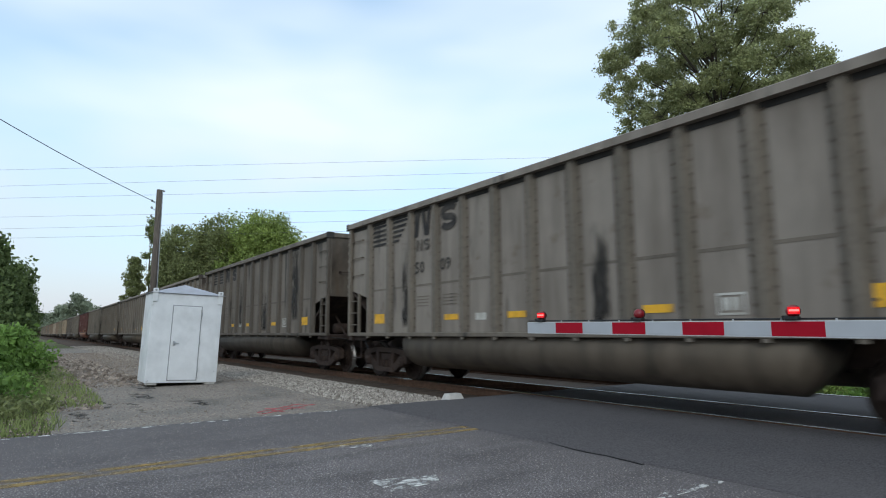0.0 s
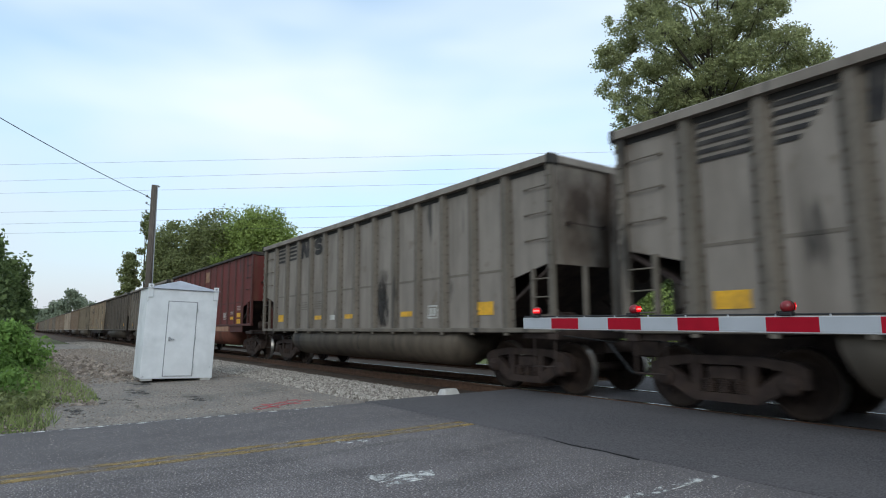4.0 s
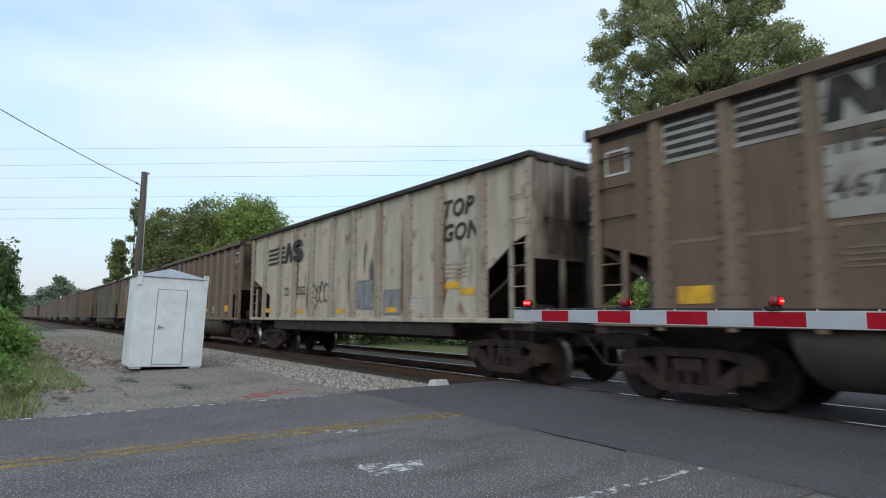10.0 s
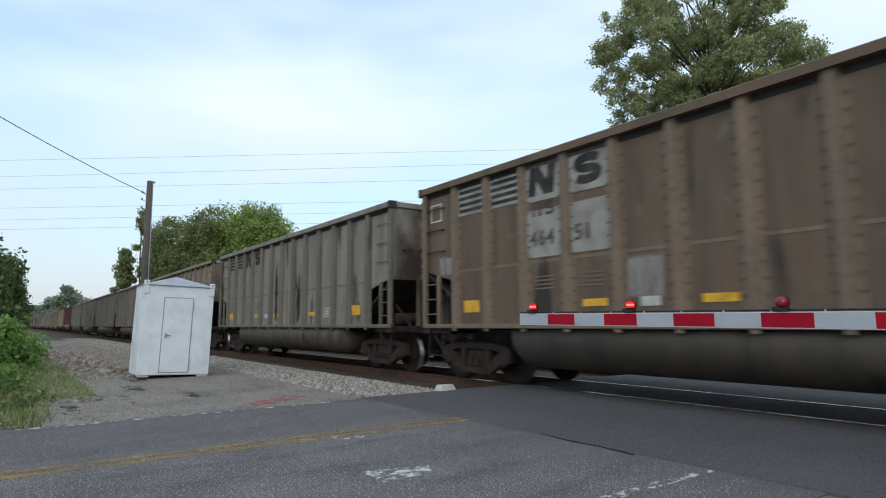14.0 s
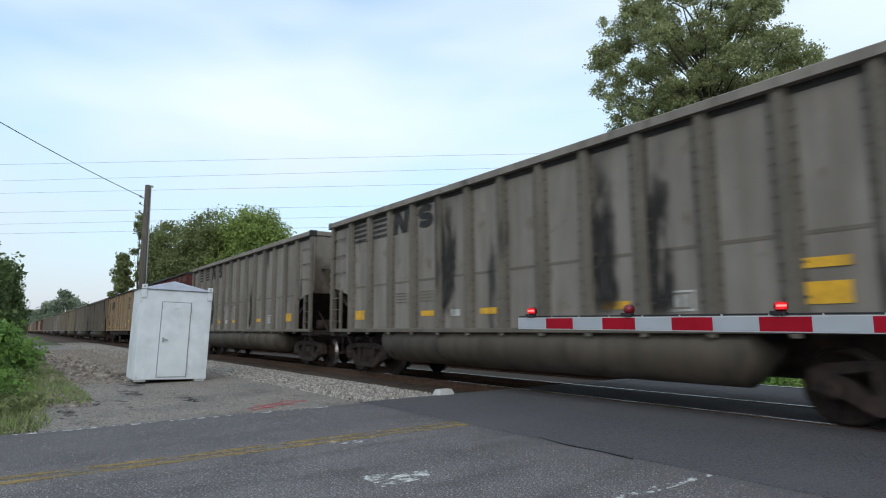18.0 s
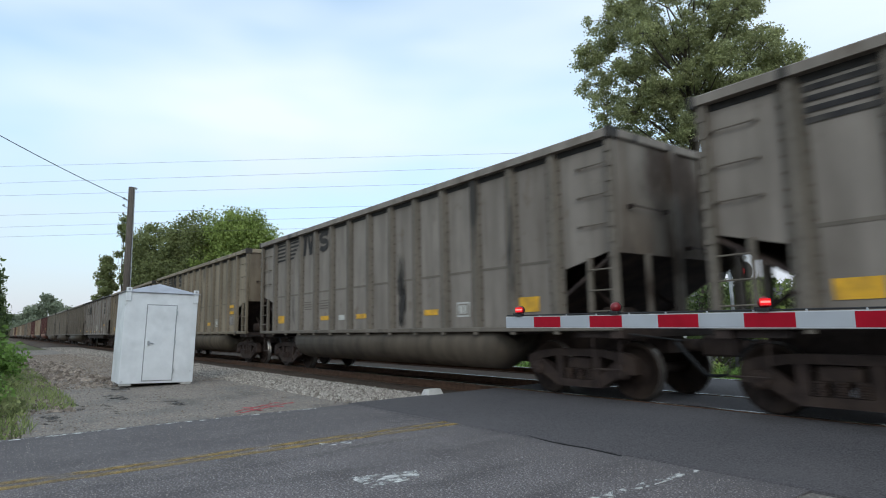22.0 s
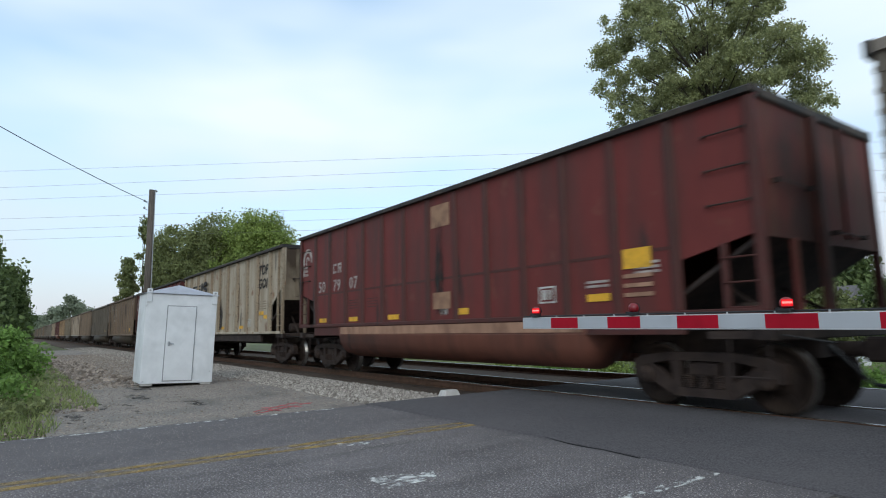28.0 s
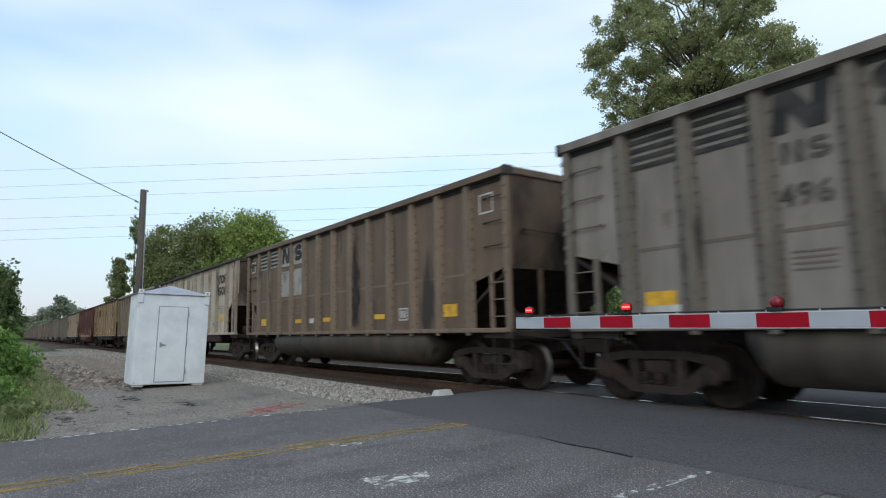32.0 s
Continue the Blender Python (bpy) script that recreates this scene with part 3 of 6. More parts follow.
def rail(y, x0=-700, x1=160, z=0.0):
    r = thing("rail", "rusty steel rail with a shining worn head", "rail", (0, y, z), kind="structure")
    web = B()
    prism(web, [(-0.07, -0.168), (0.07, -0.168), (0.07, -0.155), (0.012, -0.135), (0.012, -0.045), (0.035, -0.035), (0.035, -0.004),
                (-0.035, -0.004), (-0.035, -0.035), (-0.012, -0.045), (-0.012, -0.135), (-0.07, -0.155)], x0, x1, "x")
    part("rail_web", web, M_RAILSIDE, r)
    top = B()
    prism(top, [(-0.034, -0.006), (0.034, -0.006), (0.026, 0.0), (-0.026, 0.0)], x0, x1, "x")
    part("rail_head", top, M_RAILTOP, r, "polished rail head")
    return r


for yy in (TRACK_Y - HALF_GAUGE, TRACK_Y + HALF_GAUGE, TRACK2_Y - HALF_GAUGE):
    rail(yy)
rail(TRACK2_Y + HALF_GAUGE, z=-0.22)

random.seed(8)
tie = B()
box(tie, -0.115, 0.115, -1.30, 1.30, -0.33, -0.162, 0.012)
TIE_MESH = mesh_of(tie, "tie", M_TIE)
bed = thing("track_ties", "dark timber ties half buried in ballast", "railway ties", (0, 0, 0), kind="structure")
for k in range(150):
    part("tie", TIE_MESH, None, bed, at=(-9.4 - 0.5 * k, TRACK_Y + random.uniform(-0.04, 0.04), random.uniform(-0.01, 0.008)))


# ---------------------------------------------------------------- coal cars
PITCH = 16.18
HALF_W = 1.585
X_A, X_B = 0.74, 15.39
TOP_Z = 4.22
E_A, E_B = X_A - 0.03, X_B + 0.10
FAR_W = HALF_W + 0.5


def text_mesh(body, size, material, name="lettering", spacing=1.1, bold=0.006, slant=0.0):
    cu = bpy.data.curves.new(name, "FONT")
    cu.body, cu.size, cu.extrude, cu.resolution_u = body, size, 0.002, 2
    cu.space_character, cu.offset, cu.shear = spacing, bold, slant
    tmp = bpy.data.objects.new(name, cu)
    scene.collection.objects.link(tmp)
    me = bpy.data.meshes.new_from_object(tmp.evaluated_get(bpy.context.evaluated_depsgraph_get()))
    bpy.data.objects.remove(tmp)
    bpy.data.curves.remove(cu)
    me.transform(Matrix.Rotation(radians(90), 4, "X"))
    me.materials.clear()
    me.materials.append(material)
    me.name = name
    return me


TEXTS = {}


def lettered(body, size, material):
    key = (body, size, material.name)
    if key not in TEXTS:
        TEXTS[key] = text_mesh(body, size, material, "fleet_number")
    return TEXTS[key]


# What can be read of the fleet numbers, in two groups, by car.
NUMBERS = {-10: ("50", "09"), -8: ("482", "12"), -7: ("487", "72"), -4: ("507", "560"), -3: ("477", "57"), 0: ("5", "42"), 1: ("467", "73"), 2: ("22", "352"), 6: ("464", "51"),
           10: ("495", "90"), 13: ("507", "630"), 17: ("499", "66"), 19: ("39", "702"), 14: ("39", "977"), 24: ("40", "529"), 22: ("3", "46"), 23: ("507", "907"), 25: ("507", "784"), 26: ("466", "60"), 27: ("496", "")}
for grp in NUMBERS.values():
    for body in grp:
        if body:
            lettered(body, 0.38, M_FAINT)
for body in ("50", "75", "76", "79", "77", "60", "30", "07", "84"):
    lettered(body, 0.46, M_FADEWHT)


def wheelset_mesh():
    bm = B()
    for s in (-1, 1):
        y = s * 0.70
        prof = [(0.10, y - s * 0.03), (0.10, y + s * 0.10), (0.16, y + s * 0.10), (0.19, y + s * 0.05), (0.37, y + s * 0.03), (0.395, y + s * 0.075),
                (0.445, y + s * 0.075), (0.457, y + s * 0.065), (0.46, y - s * 0.02), (0.485, y - s * 0.04), (0.48, y - s * 0.06), (0.39, y - s * 0.06),
                (0.37, y - s * 0.005), (0.18, y + s * 0.01), (0.10, y - s * 0.03)]
        lathe(bm, prof, n=28)
    rod(bm, (0, -1.06, 0), (0, 1.06, 0), 0.085, n=10)
    for k in range(6):
        a = k * math.tau / 6
        rod(bm, (0.27 * math.cos(a), -0.755, 0.27 * math.sin(a)), (0.27 * math.cos(a), -0.73, 0.27 * math.sin(a)), 0.028, n=6)
    for f in bm.faces:
        c = f.calc_center_median()
        if 0.452 < math.hypot(c.x, c.z) < 0.475:
            f.material_index = 1
    return mesh_of(bm, "wheelset", M_WHEEL, M_TREAD)


WHEELSET = wheelset_mesh()


def sideframe_mesh():
    bm = B()
    # Lower and upper chords with two triangular windows and the spring opening between columns.
    prism(bm, [(-1.12, 0.42), (-1.12, 0.66), (-0.98, 0.74), (-0.5, 0.80), (0.5, 0.80), (0.98, 0.74), (1.12, 0.66), (1.12, 0.42), (0.98, 0.42), (0.94, 0.60),
               (0.5, 0.68), (-0.5, 0.68), (-0.94, 0.60), (-0.98, 0.42)], -1.10, -0.94)
    prism(bm, [(-0.98, 0.46), (-0.94, 0.62), (-0.78, 0.62), (-0.36, 0.32), (-0.36, 0.18), (-0.46, 0.18)], -1.09, -0.95)
    prism(bm, [(0.98, 0.46), (0.94, 0.62), (0.78, 0.62), (0.36, 0.32), (0.36, 0.18), (0.46, 0.18)], -1.09, -0.95)
    prism(bm, [(-0.46, 0.18), (0.46, 0.18), (0.42, 0.30), (-0.42, 0.30)], -1.11, -0.93)
    prism(bm, [(-0.44, 0.28), (-0.32, 0.28), (-0.32, 0.70), (-0.48, 0.70)], -1.09, -0.95)
    prism(bm, [(0.44, 0.28), (0.32, 0.28), (0.32, 0.70), (0.48, 0.70)], -1.09, -0.95)
    return mesh_of(bm, "side_frame", M_TRUCK)


def spring_mesh():
    prof = [(0.02, 0.30)]
    for k in range(6):
        z = 0.315 + k * 0.03
        prof += [(0.075, z - 0.012), (0.10, z), (0.075, z + 0.012)]
    return mesh_of(lathe(B(), prof + [(0.02, 0.49)], (0, -1.02, 0), 10, "z"), "coil_spring", M_TRUCK)


def bearing_mesh():
    bm = B()
    lathe(bm, [(0.04, -1.17), (0.085, -1.16), (0.13, -1.13), (0.13, -0.96)], n=14)
    for k in range(3):
        a = k * math.tau / 3 + 0.5
        rod(bm, (0.06 * math.cos(a), -1.185, 0.06 * math.sin(a)), (0.06 * math.cos(a), -1.15, 0.06 * math.sin(a)), 0.018, n=6)
    return mesh_of(bm, "axle_bearing", M_TRUCK)


SIDEFRAME, SPRINGS, BEARING = sideframe_mesh(), spring_mesh(), bearing_mesh()
bm = B()
box(bm, -0.24, 0.24, -1.07, 1.07, 0.46, 0.66, 0.03)
box(bm, -0.20, 0.20, -0.35, 0.35, 0.62, 0.74, 0.02)
BOLSTER = mesh_of(bm, "bolster", M_TRUCK)
bm = B()
for sx in (-1, 1):
    box(bm, sx * 0.42 - 0.05, sx * 0.42 + 0.05, -0.95, 0.95, 0.34, 0.46, 0.015)
    box(bm, sx * 0.44 - 0.03, sx * 0.44 + 0.03, -0.80, -0.62, 0.28, 0.55, 0.01)
BRAKE = mesh_of(bm, "brake_beam", M_STEEL)


def truck(car, x):
    t = part("truck", BOLSTER, None, car, "three-piece cast steel freight truck", (x, 0, 0))
    part("side_frame", SIDEFRAME, None, t)
    o = part("side_frame", SIDEFRAME, None, t)
    o.rotation_euler = (0, 0, math.pi)
    for dx in (-0.22, 0.0, 0.22):
        part("coil_spring", SPRINGS, None, t, at=(dx, 0, 0))
    part("brake_beam", BRAKE, None, t)
    for dx in (-0.89, 0.89):
        part("axle_bearing", BEARING, None, t, at=(dx, 0, 0.457))
        part("wheelset", WHEELSET, None, t, "rust-brown wheels with polished treads", (dx, 0, 0.457))
    return t


def slab(x0, x1, z0, z1, y, t=0.004):
    return box(B(), x0, x1, y - t, y, z0, z1)


def coal_car(kind, style):
    """kind: paint. style: ribbed tub car, plain-sided tub car (smooth), or flat-bottom gondola."""
    tub = style != "flat"
    names = {"gray": "weathered grey", "tan": "dusty tan-grey", "brown": "dirt-brown", "cream": "cream rust-streaked", "white": "chalky white rust-streaked",
             "yellow": "rusty tan", "pale": "pale grey", "red": "oxide red", "dusk": "soot-darkened grey"}
    car = thing("coal_car", f"{names[kind]} steel coal gondola rolling on the near track", "rail car", (0, TRACK_Y, 0), group="coal train")
    pm, rm = PAINT[kind], M_POST[kind]
    zs = {"rib": 1.16, "smooth": 1.36, "flat": 1.18}[style]
    if style == "flat":
        posts = [X_A + x for x in (1.25, 2.66, 3.95, 5.28, 6.65, 7.95, 9.30, 10.64, 11.86, 13.30)]
        cut_a, cut_b = X_A + 1.45, X_B - 1.5
    else:
        posts = [X_A + 1.12 + 1.03 * k for k in range(13)]
        cut_a, cut_b = X_A + 1.08, X_B - 1.08
    side_y, post_y = -HALF_W + (0.085 if style != "smooth" else 0.05), -HALF_W
    # Side panels: the end ones are cut away over the trucks.
    edges_x = [E_A] + posts + [E_B]
    shared = {}
    for a, b in zip(edges_x, edges_x[1:]):
        w = round(b - a, 3)
        mid = (a + b) / 2
        first, last = a <= E_A + 1e-6, b >= E_B - 1e-6
        if first or last:
            bm = B()
            if style == "flat":
                pts = [(-w / 2, 2.62), (w / 2, 2.18), (w / 2, 4.12), (-w / 2, 4.12)] if first else [(-w / 2, 1.2), (-w / 2 + 0.15, 1.2), (-w / 2 + 0.15, 2.12), (w / 2 - 0.55, 2.60), (w / 2, 2.80), (w / 2, 4.12), (-w / 2, 4.12)]
            else:
                lo, hi = (2.36, 2.06) if first else (2.06, 2.36)
                pts = [(-w / 2, lo), (w / 2, hi), (w / 2, 4.12), (-w / 2, 4.12)]
            prism(bm, pts, side_y, side_y + 0.03)
            part("end_panel", bm, pm, car, at=(mid, 0, 0))
        elif style == "flat" and b <= X_A + 2.9:
            bm = prism(B(), [(-w / 2, 2.18), (-w / 2 + 0.5, 1.95), (-w / 2 + 0.5, 1.2), (w / 2, 1.2), (w / 2, 4.12), (-w / 2, 4.12)], side_y, side_y + 0.03)
            part("side_panel", bm, pm, car, at=(mid, 0, 0))
        else:
            if w not in shared:
                bm = B()
                box(bm, -w / 2, w / 2, side_y, side_y + 0.03, zs + 0.02, 4.12)
                # pressed seam across the panel
                if style != "flat":
                    box(bm, -w / 2 + 0.05, w / 2 - 0.05, side_y - 0.006, side_y, 2.25, 2.30)
                    for f in bm.faces[-6:]:
                        f.material_index = 1
                shared[w] = mesh_of(bm, "side_panel", pm, rm)
            part("side_panel", shared[w], None, car, at=(mid, 0, 0))
    pw = 0.065 if style != "smooth" else 0.05
    bm = B()
    prism(bm, [(-pw - 0.04, side_y + 0.004), (-pw, post_y), (pw, post_y), (pw + 0.04, side_y + 0.004)], zs, 4.10, "z")
    if style != "smooth":
        box(bm, -pw - 0.11, -pw - 0.03, side_y - 0.007, side_y + 0.002, zs, 4.09)
        box(bm, pw + 0.03, pw + 0.11, side_y - 0.007, side_y + 0.002, zs, 4.09)
        first_bolt = len(bm.faces)
        for k in range(14 if style == "rib" else 9):
            z = zs + 0.16 + k * (0.205 if style == "rib" else 0.31)
            rod(bm, (-pw - 0.075, side_y - 0.022, z), (-pw - 0.075, side_y + 0.0, z), 0.022, n=6)
            rod(bm, (pw + 0.075, side_y - 0.022, z), (pw + 0.075, side_y + 0.0, z), 0.022, n=6)
        bm.faces.ensure_lookup_table()
        for f in bm.faces[first_bolt:]:
            f.material_index = 1
    post_me = mesh_of(bm, "side_post", rm, M_BOLT)
    for x in posts:
        part("side_post", post_me, None, car, at=(x, 0, 0))
    # Top chord, sill, far side.
    chord_m = M_DARKCHORD if style != "rib" else pm
    zc = 4.08 if style == "rib" else 4.122
    bm = prism(B(), [(-HALF_W - 0.055, zc), (-HALF_W - 0.055, 4.20), (-HALF_W - 0.03, TOP_Z), (-HALF_W + 0.14, TOP_Z), (-HALF_W + 0.16, 4.20), (-HALF_W + 0.16, zc)], E_A - 0.08, E_B + 0.02, "x")
    part("top_chord", bm, chord_m, car)
    bm = prism(B(), [(FAR_W + 0.02, 4.08), (FAR_W + 0.02, 4.20), (FAR_W, TOP_Z), (FAR_W - 0.14, TOP_Z), (FAR_W - 0.16, 4.20), (FAR_W - 0.16, 4.08)], E_A - 0.08, E_B + 0.02, "x")
    part("top_chord", bm, chord_m, car)
    if style == "rib":
        for x in (E_A - 0.085, E_B - 0.07):
            part("corner_casting", box(B(), x, x + 0.10, -HALF_W - 0.062, -HALF_W + 0.17, 4.04, 4.235, 0.015), M_DARKCHORD, car, "black corner casting of the top chord")
        # Thin black strip: the overhanging chord's shade, painted in together with coal dust.
        part("chord_ledge", box(B(), X_A + 0.10, X_B - 0.10, side_y - 0.012, side_y + 0.01, 3.985, 4.082), M_SHADE_SOOT, car, "coal-black ledge under the chord")
    bm = B()
    box(bm, E_A, E_B, -HALF_W - 0.01, -HALF_W + 0.10, zs - 0.06, zs + 0.03, 0.012)
    if style == "smooth":
        box(bm, cut_a, cut_b, -HALF_W + 0.03, -HALF_W + 0.06, zs - 0.30, zs - 0.06)
    if style == "rib":
        for x in posts:
            box(bm, x - 0.05, x + 0.05, -HALF_W - 0.004, -HALF_W + 0.05, zs - 0.11, zs - 0.06)
    part("side_sill", bm, rm if style != "flat" else pm, car)
    bm = B()
    prism(bm, [(X_A, 2.36), (cut_a, 2.06), (cut_a, zs), (cut_b, zs), (cut_b, 2.06), (X_B, 2.36), (X_B, 4.1), (X_A, 4.1)], FAR_W - 0.06, FAR_W - 0.03)
    part("far_side", bm, pm, car)
    # Ends.
    for xe, s in ((E_A, 1), (E_B, -1)):
        bm = B()
        box(bm, min(xe + s * 0.03, xe + s * 0.06), max(xe + s * 0.03, xe + s * 0.06), -HALF_W + 0.06, FAR_W - 0.07, 2.28, 4.12)
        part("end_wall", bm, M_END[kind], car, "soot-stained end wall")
        bm = B()
        box(bm, xe - 0.02 if s > 0 else xe - 0.14, xe + 0.14 if s > 0 else xe + 0.02, -HALF_W + 0.14, FAR_W - 0.14, 4.08, TOP_Z, 0.01)
        part("end_chord", bm, chord_m, car)
        bm = prism(B(), [(xe + s * 0.06, 2.34), (xe + s * 2.1, 1.12), (xe + s * 2.1, 1.06), (xe + s * 0.06, 2.28)], -HALF_W + 0.09, FAR_W - 0.09)
        part("slope_sheet", bm, M_STEEL, car)
        for y in (-HALF_W + 0.03, FAR_W - 0.03):
            bm = B()
            box(bm, min(xe, xe + s * 0.13), max(xe, xe + s * 0.13), y - 0.045, y + 0.045, zs - 0.05, 4.10, 0.012)
            if y < 0 and style != "smooth":
                for k in range(8):
                    z = 2.2 + k * 0.235
                    box(bm, xe - 0.012 if s > 0 else xe - 0.12, xe + 0.12 if s > 0 else xe + 0.012, y - 0.06, y - 0.044, z, z + 0.07)
            part("corner_post", bm, rm, car)
        tall = style == "flat" and s < 0
        bm = box(B(), min(xe + s * 0.52, xe + s * 0.60), max(xe + s * 0.52, xe + s * 0.60), -HALF_W + 0.02, -HALF_W + 0.09, zs, 4.10 if tall else 2.24, 0.008)
        part("ladder_post", bm, rm, car)
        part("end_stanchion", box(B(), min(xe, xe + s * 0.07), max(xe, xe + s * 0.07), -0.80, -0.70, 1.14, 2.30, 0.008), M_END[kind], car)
        for z, y0, y1 in ((3.02, -1.2, -0.25), (2.46, 0.4, 1.4)):
            bm = rod(B(), (xe - s * 0.06, y0, z), (xe - s * 0.06, y1, z - 0.03), 0.012, n=6)
            for y in (y0, y1):
                box(bm, min(xe - s * 0.07, xe + s * 0.05), max(xe - s * 0.07, xe + s * 0.05), y - 0.02, y + 0.02, z - 0.045, z + 0.02)
            part("end_grab_iron", bm, M_STEEL, car)
        for y in (-1.05, -0.62, 0.9) if style == "flat" else (0.95,):
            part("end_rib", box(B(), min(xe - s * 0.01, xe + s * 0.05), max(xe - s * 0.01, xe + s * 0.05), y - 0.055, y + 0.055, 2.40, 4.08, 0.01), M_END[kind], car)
        if tall:
            bm = box(B(), xe - 0.02, xe + 0.14, -0.40, -0.14, 3.0, 3.92, 0.04)
            rod(bm, (xe + 0.1, -0.27, 1.15), (xe + 0.1, -0.27, 3.02), 0.03, n=6)
            part("brake_housing", bm, M_STEEL, car, "sooty brake housing on the end wall")
        bm = rod(B(), (xe + s * 0.08, -HALF_W + 0.01, 0), (xe + s * 0.56, -HALF_W + 0.01, 0), 0.013, n=6)
        me = mesh_of(bm, "ladder_rung", rm)
        for z in (1.40, 1.72, 2.04) if not tall else (1.40, 1.78, 2.16, 2.56, 3.02, 3.46):
            part("ladder_rung", me, None, car, at=(0, 0, z))
        bm = B()
        a, b = xe + s * 0.16, xe + s * 0.72
        rod(bm, (a, side_y - 0.06, 0), (b, side_y - 0.06, 0), 0.012, n=6)
        box(bm, a - 0.018, a + 0.018, side_y - 0.065, side_y, -0.018, 0.018)
        box(bm, b - 0.018, b + 0.018, side_y - 0.065, side_y, -0.018, 0.018)
        me = mesh_of(bm, "grab_iron", M_STEEL if kind in ("red", "brown") else rm)
        for z in () if style == "flat" else (2.75, 3.22, 3.70):
            part("grab_iron", me, None, car, at=(0, 0, z))
        for y in (0.05,):
            bm = box(B(), min(xe - s * 0.05, xe + s * 0.05), max(xe - s * 0.05, xe + s * 0.05), y - 0.10, y + 0.10, 1.1, 4.08, 0.012)
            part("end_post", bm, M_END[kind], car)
        bm = B()
        box(bm, min(xe, xe + s * 0.22), max(xe, xe + s * 0.22), -HALF_W + 0.02, FAR_W - 0.02, 0.98, 1.14, 0.015)
        box(bm, min(xe, xe + s * 0.9), max(xe, xe + s * 0.9), -HALF_W + 0.10, -HALF_W + 0.14, 1.0, 1.10)
        part("end_sill", bm, M_STEEL, car)
        for y in (-0.95, 0.95):
            bm = rod(B(), (xe + s * 0.05, y, 1.12), (xe + s * 1.0, y * 0.9, 1.75), 0.035, n=6)
            part("end_brace", bm, M_STEEL, car)
        bm = B()
        for k in range(5):
            box(bm, min(xe + s * (0.26 + 0.1 * k), xe + s * (0.32 + 0.1 * k)), max(xe + s * (0.26 + 0.1 * k), xe + s * (0.32 + 0.1 * k)), -HALF_W + 0.15, -0.5, 1.07, 1.10)
        box(bm, min(xe + s * 0.24, xe + s * 0.76), max(xe + s * 0.24, xe + s * 0.76), -HALF_W + 0.15, -HALF_W + 0.18, 1.05, 1.10)
        box(bm, min(xe + s * 0.24, xe + s * 0.76), max(xe + s * 0.24, xe + s * 0.76), -0.53, -0.5, 1.05, 1.10)
        part("end_platform", bm, M_STEEL, car)
        bm = B()
        if s < 0:
            lathe(bm, [(0.05, -0.32), (0.16, -0.30), (0.16, 0.28), (0.05, 0.30)], (xe + s * 0.62, -0.75, 1.32), 12)
            part("brake_cylinder", bm, M_TRUCK, car)
        else:
            lathe(bm, [(0.02, -0.02), (0.27, -0.015), (0.28, 0.0), (0.27, 0.015), (0.02, 0.02)], (xe - 0.10, -0.95, 2.15), 14, "x")
            part("brake_wheel", bm, M_STEEL, car)
        bm = B()
        rod(bm, (xe, 0, 0.84), (xe - s * 0.42, 0, 0.84), 0.10, n=8)
        box(bm, min(xe - s * 0.40, xe - s * 0.76), max(xe - s * 0.40, xe - s * 0.76), -0.13, 0.13, 0.68, 1.0, 0.03)
        part("coupler", bm, M_TRUCK, car)
        bm = B()
        rod(bm, (xe - s * 0.1, -0.35, 0.9), (xe - s * 0.55, -0.32, 0.42), 0.025, n=6)
        rod(bm, (xe - s * 0.55, -0.32, 0.42), (xe - s * 0.74, -0.3, 0.40), 0.025, n=6)
        rod(bm, (xe - s * 0.05, -1.45, 1.05), (xe - s * 0.12, -0.2, 0.92), 0.014, n=6)
        part("air_hose", bm, M_RUBBER, car)
        bm = B()
        for y in (-1.48,):
            rod(bm, (xe + s * 0.12, y, 1.0), (xe + s * 0.12, y, 0.52), 0.016, n=6)
            rod(bm, (xe + s * 0.62, y, 1.0), (xe + s * 0.62, y, 0.52), 0.016, n=6)
            rod(bm, (xe + s * 0.12, y, 0.52), (xe + s * 0.62, y, 0.52), 0.016, n=6)
        part("sill_step", bm, M_STEEL, car)
        truck(car, (X_A if s > 0 else X_B) + s * 1.18)
    bm = B()
    if style == "flat":
        box(bm, X_A, X_B, -0.28, 0.28, 0.70, 1.15)
        box(bm, X_A + 2.3, X_B - 2.3, -HALF_W + 0.08, -HALF_W + 0.16, 0.84, zs)
        box(bm, X_A + 2.3, X_B - 2.3, -HALF_W + 0.10, HALF_W - 0.1, 1.02, 1.14)
        part("under_frame", bm, M_STEEL, car)
        bm = rod(B(), (X_A + 3.0, -0.9, 0.80), (X_B - 3.0, -0.9, 0.80), 0.03, n=6)
        part("brake_pipe", bm, M_STEEL, car)
    else:
        box(bm, X_A, X_B, -0.22, 0.22, 0.72, 1.10)
        part("centre_sill", bm, M_STEEL, car)
        # Rounded tub hung below the sill, closed by sloping ends.
        for sy in (-1, 1):
            bm = B()
            prof = [(HALF_W - 0.02, zs - 0.04), (HALF_W - 0.01, zs - 0.30)]
            if style != "smooth":
                prof = [(HALF_W - 0.20, zs - 0.04)]
            for k in range(9 if style == "smooth" else 13):
                a = radians(-8 - k * 19) if style == "smooth" else radians(48 - k * 17.5)
                cz, rz = (0.91, 0.43) if style == "smooth" else (0.83, 0.45)
                prof.append((1.0 + 0.56 * math.cos(a), cz + rz * math.sin(a)))
            prof += [(0.30, 0.62), (0.30, zs - 0.04)]
            xa, xb, run = X_A + 2.75, X_B - 2.75, 0.45
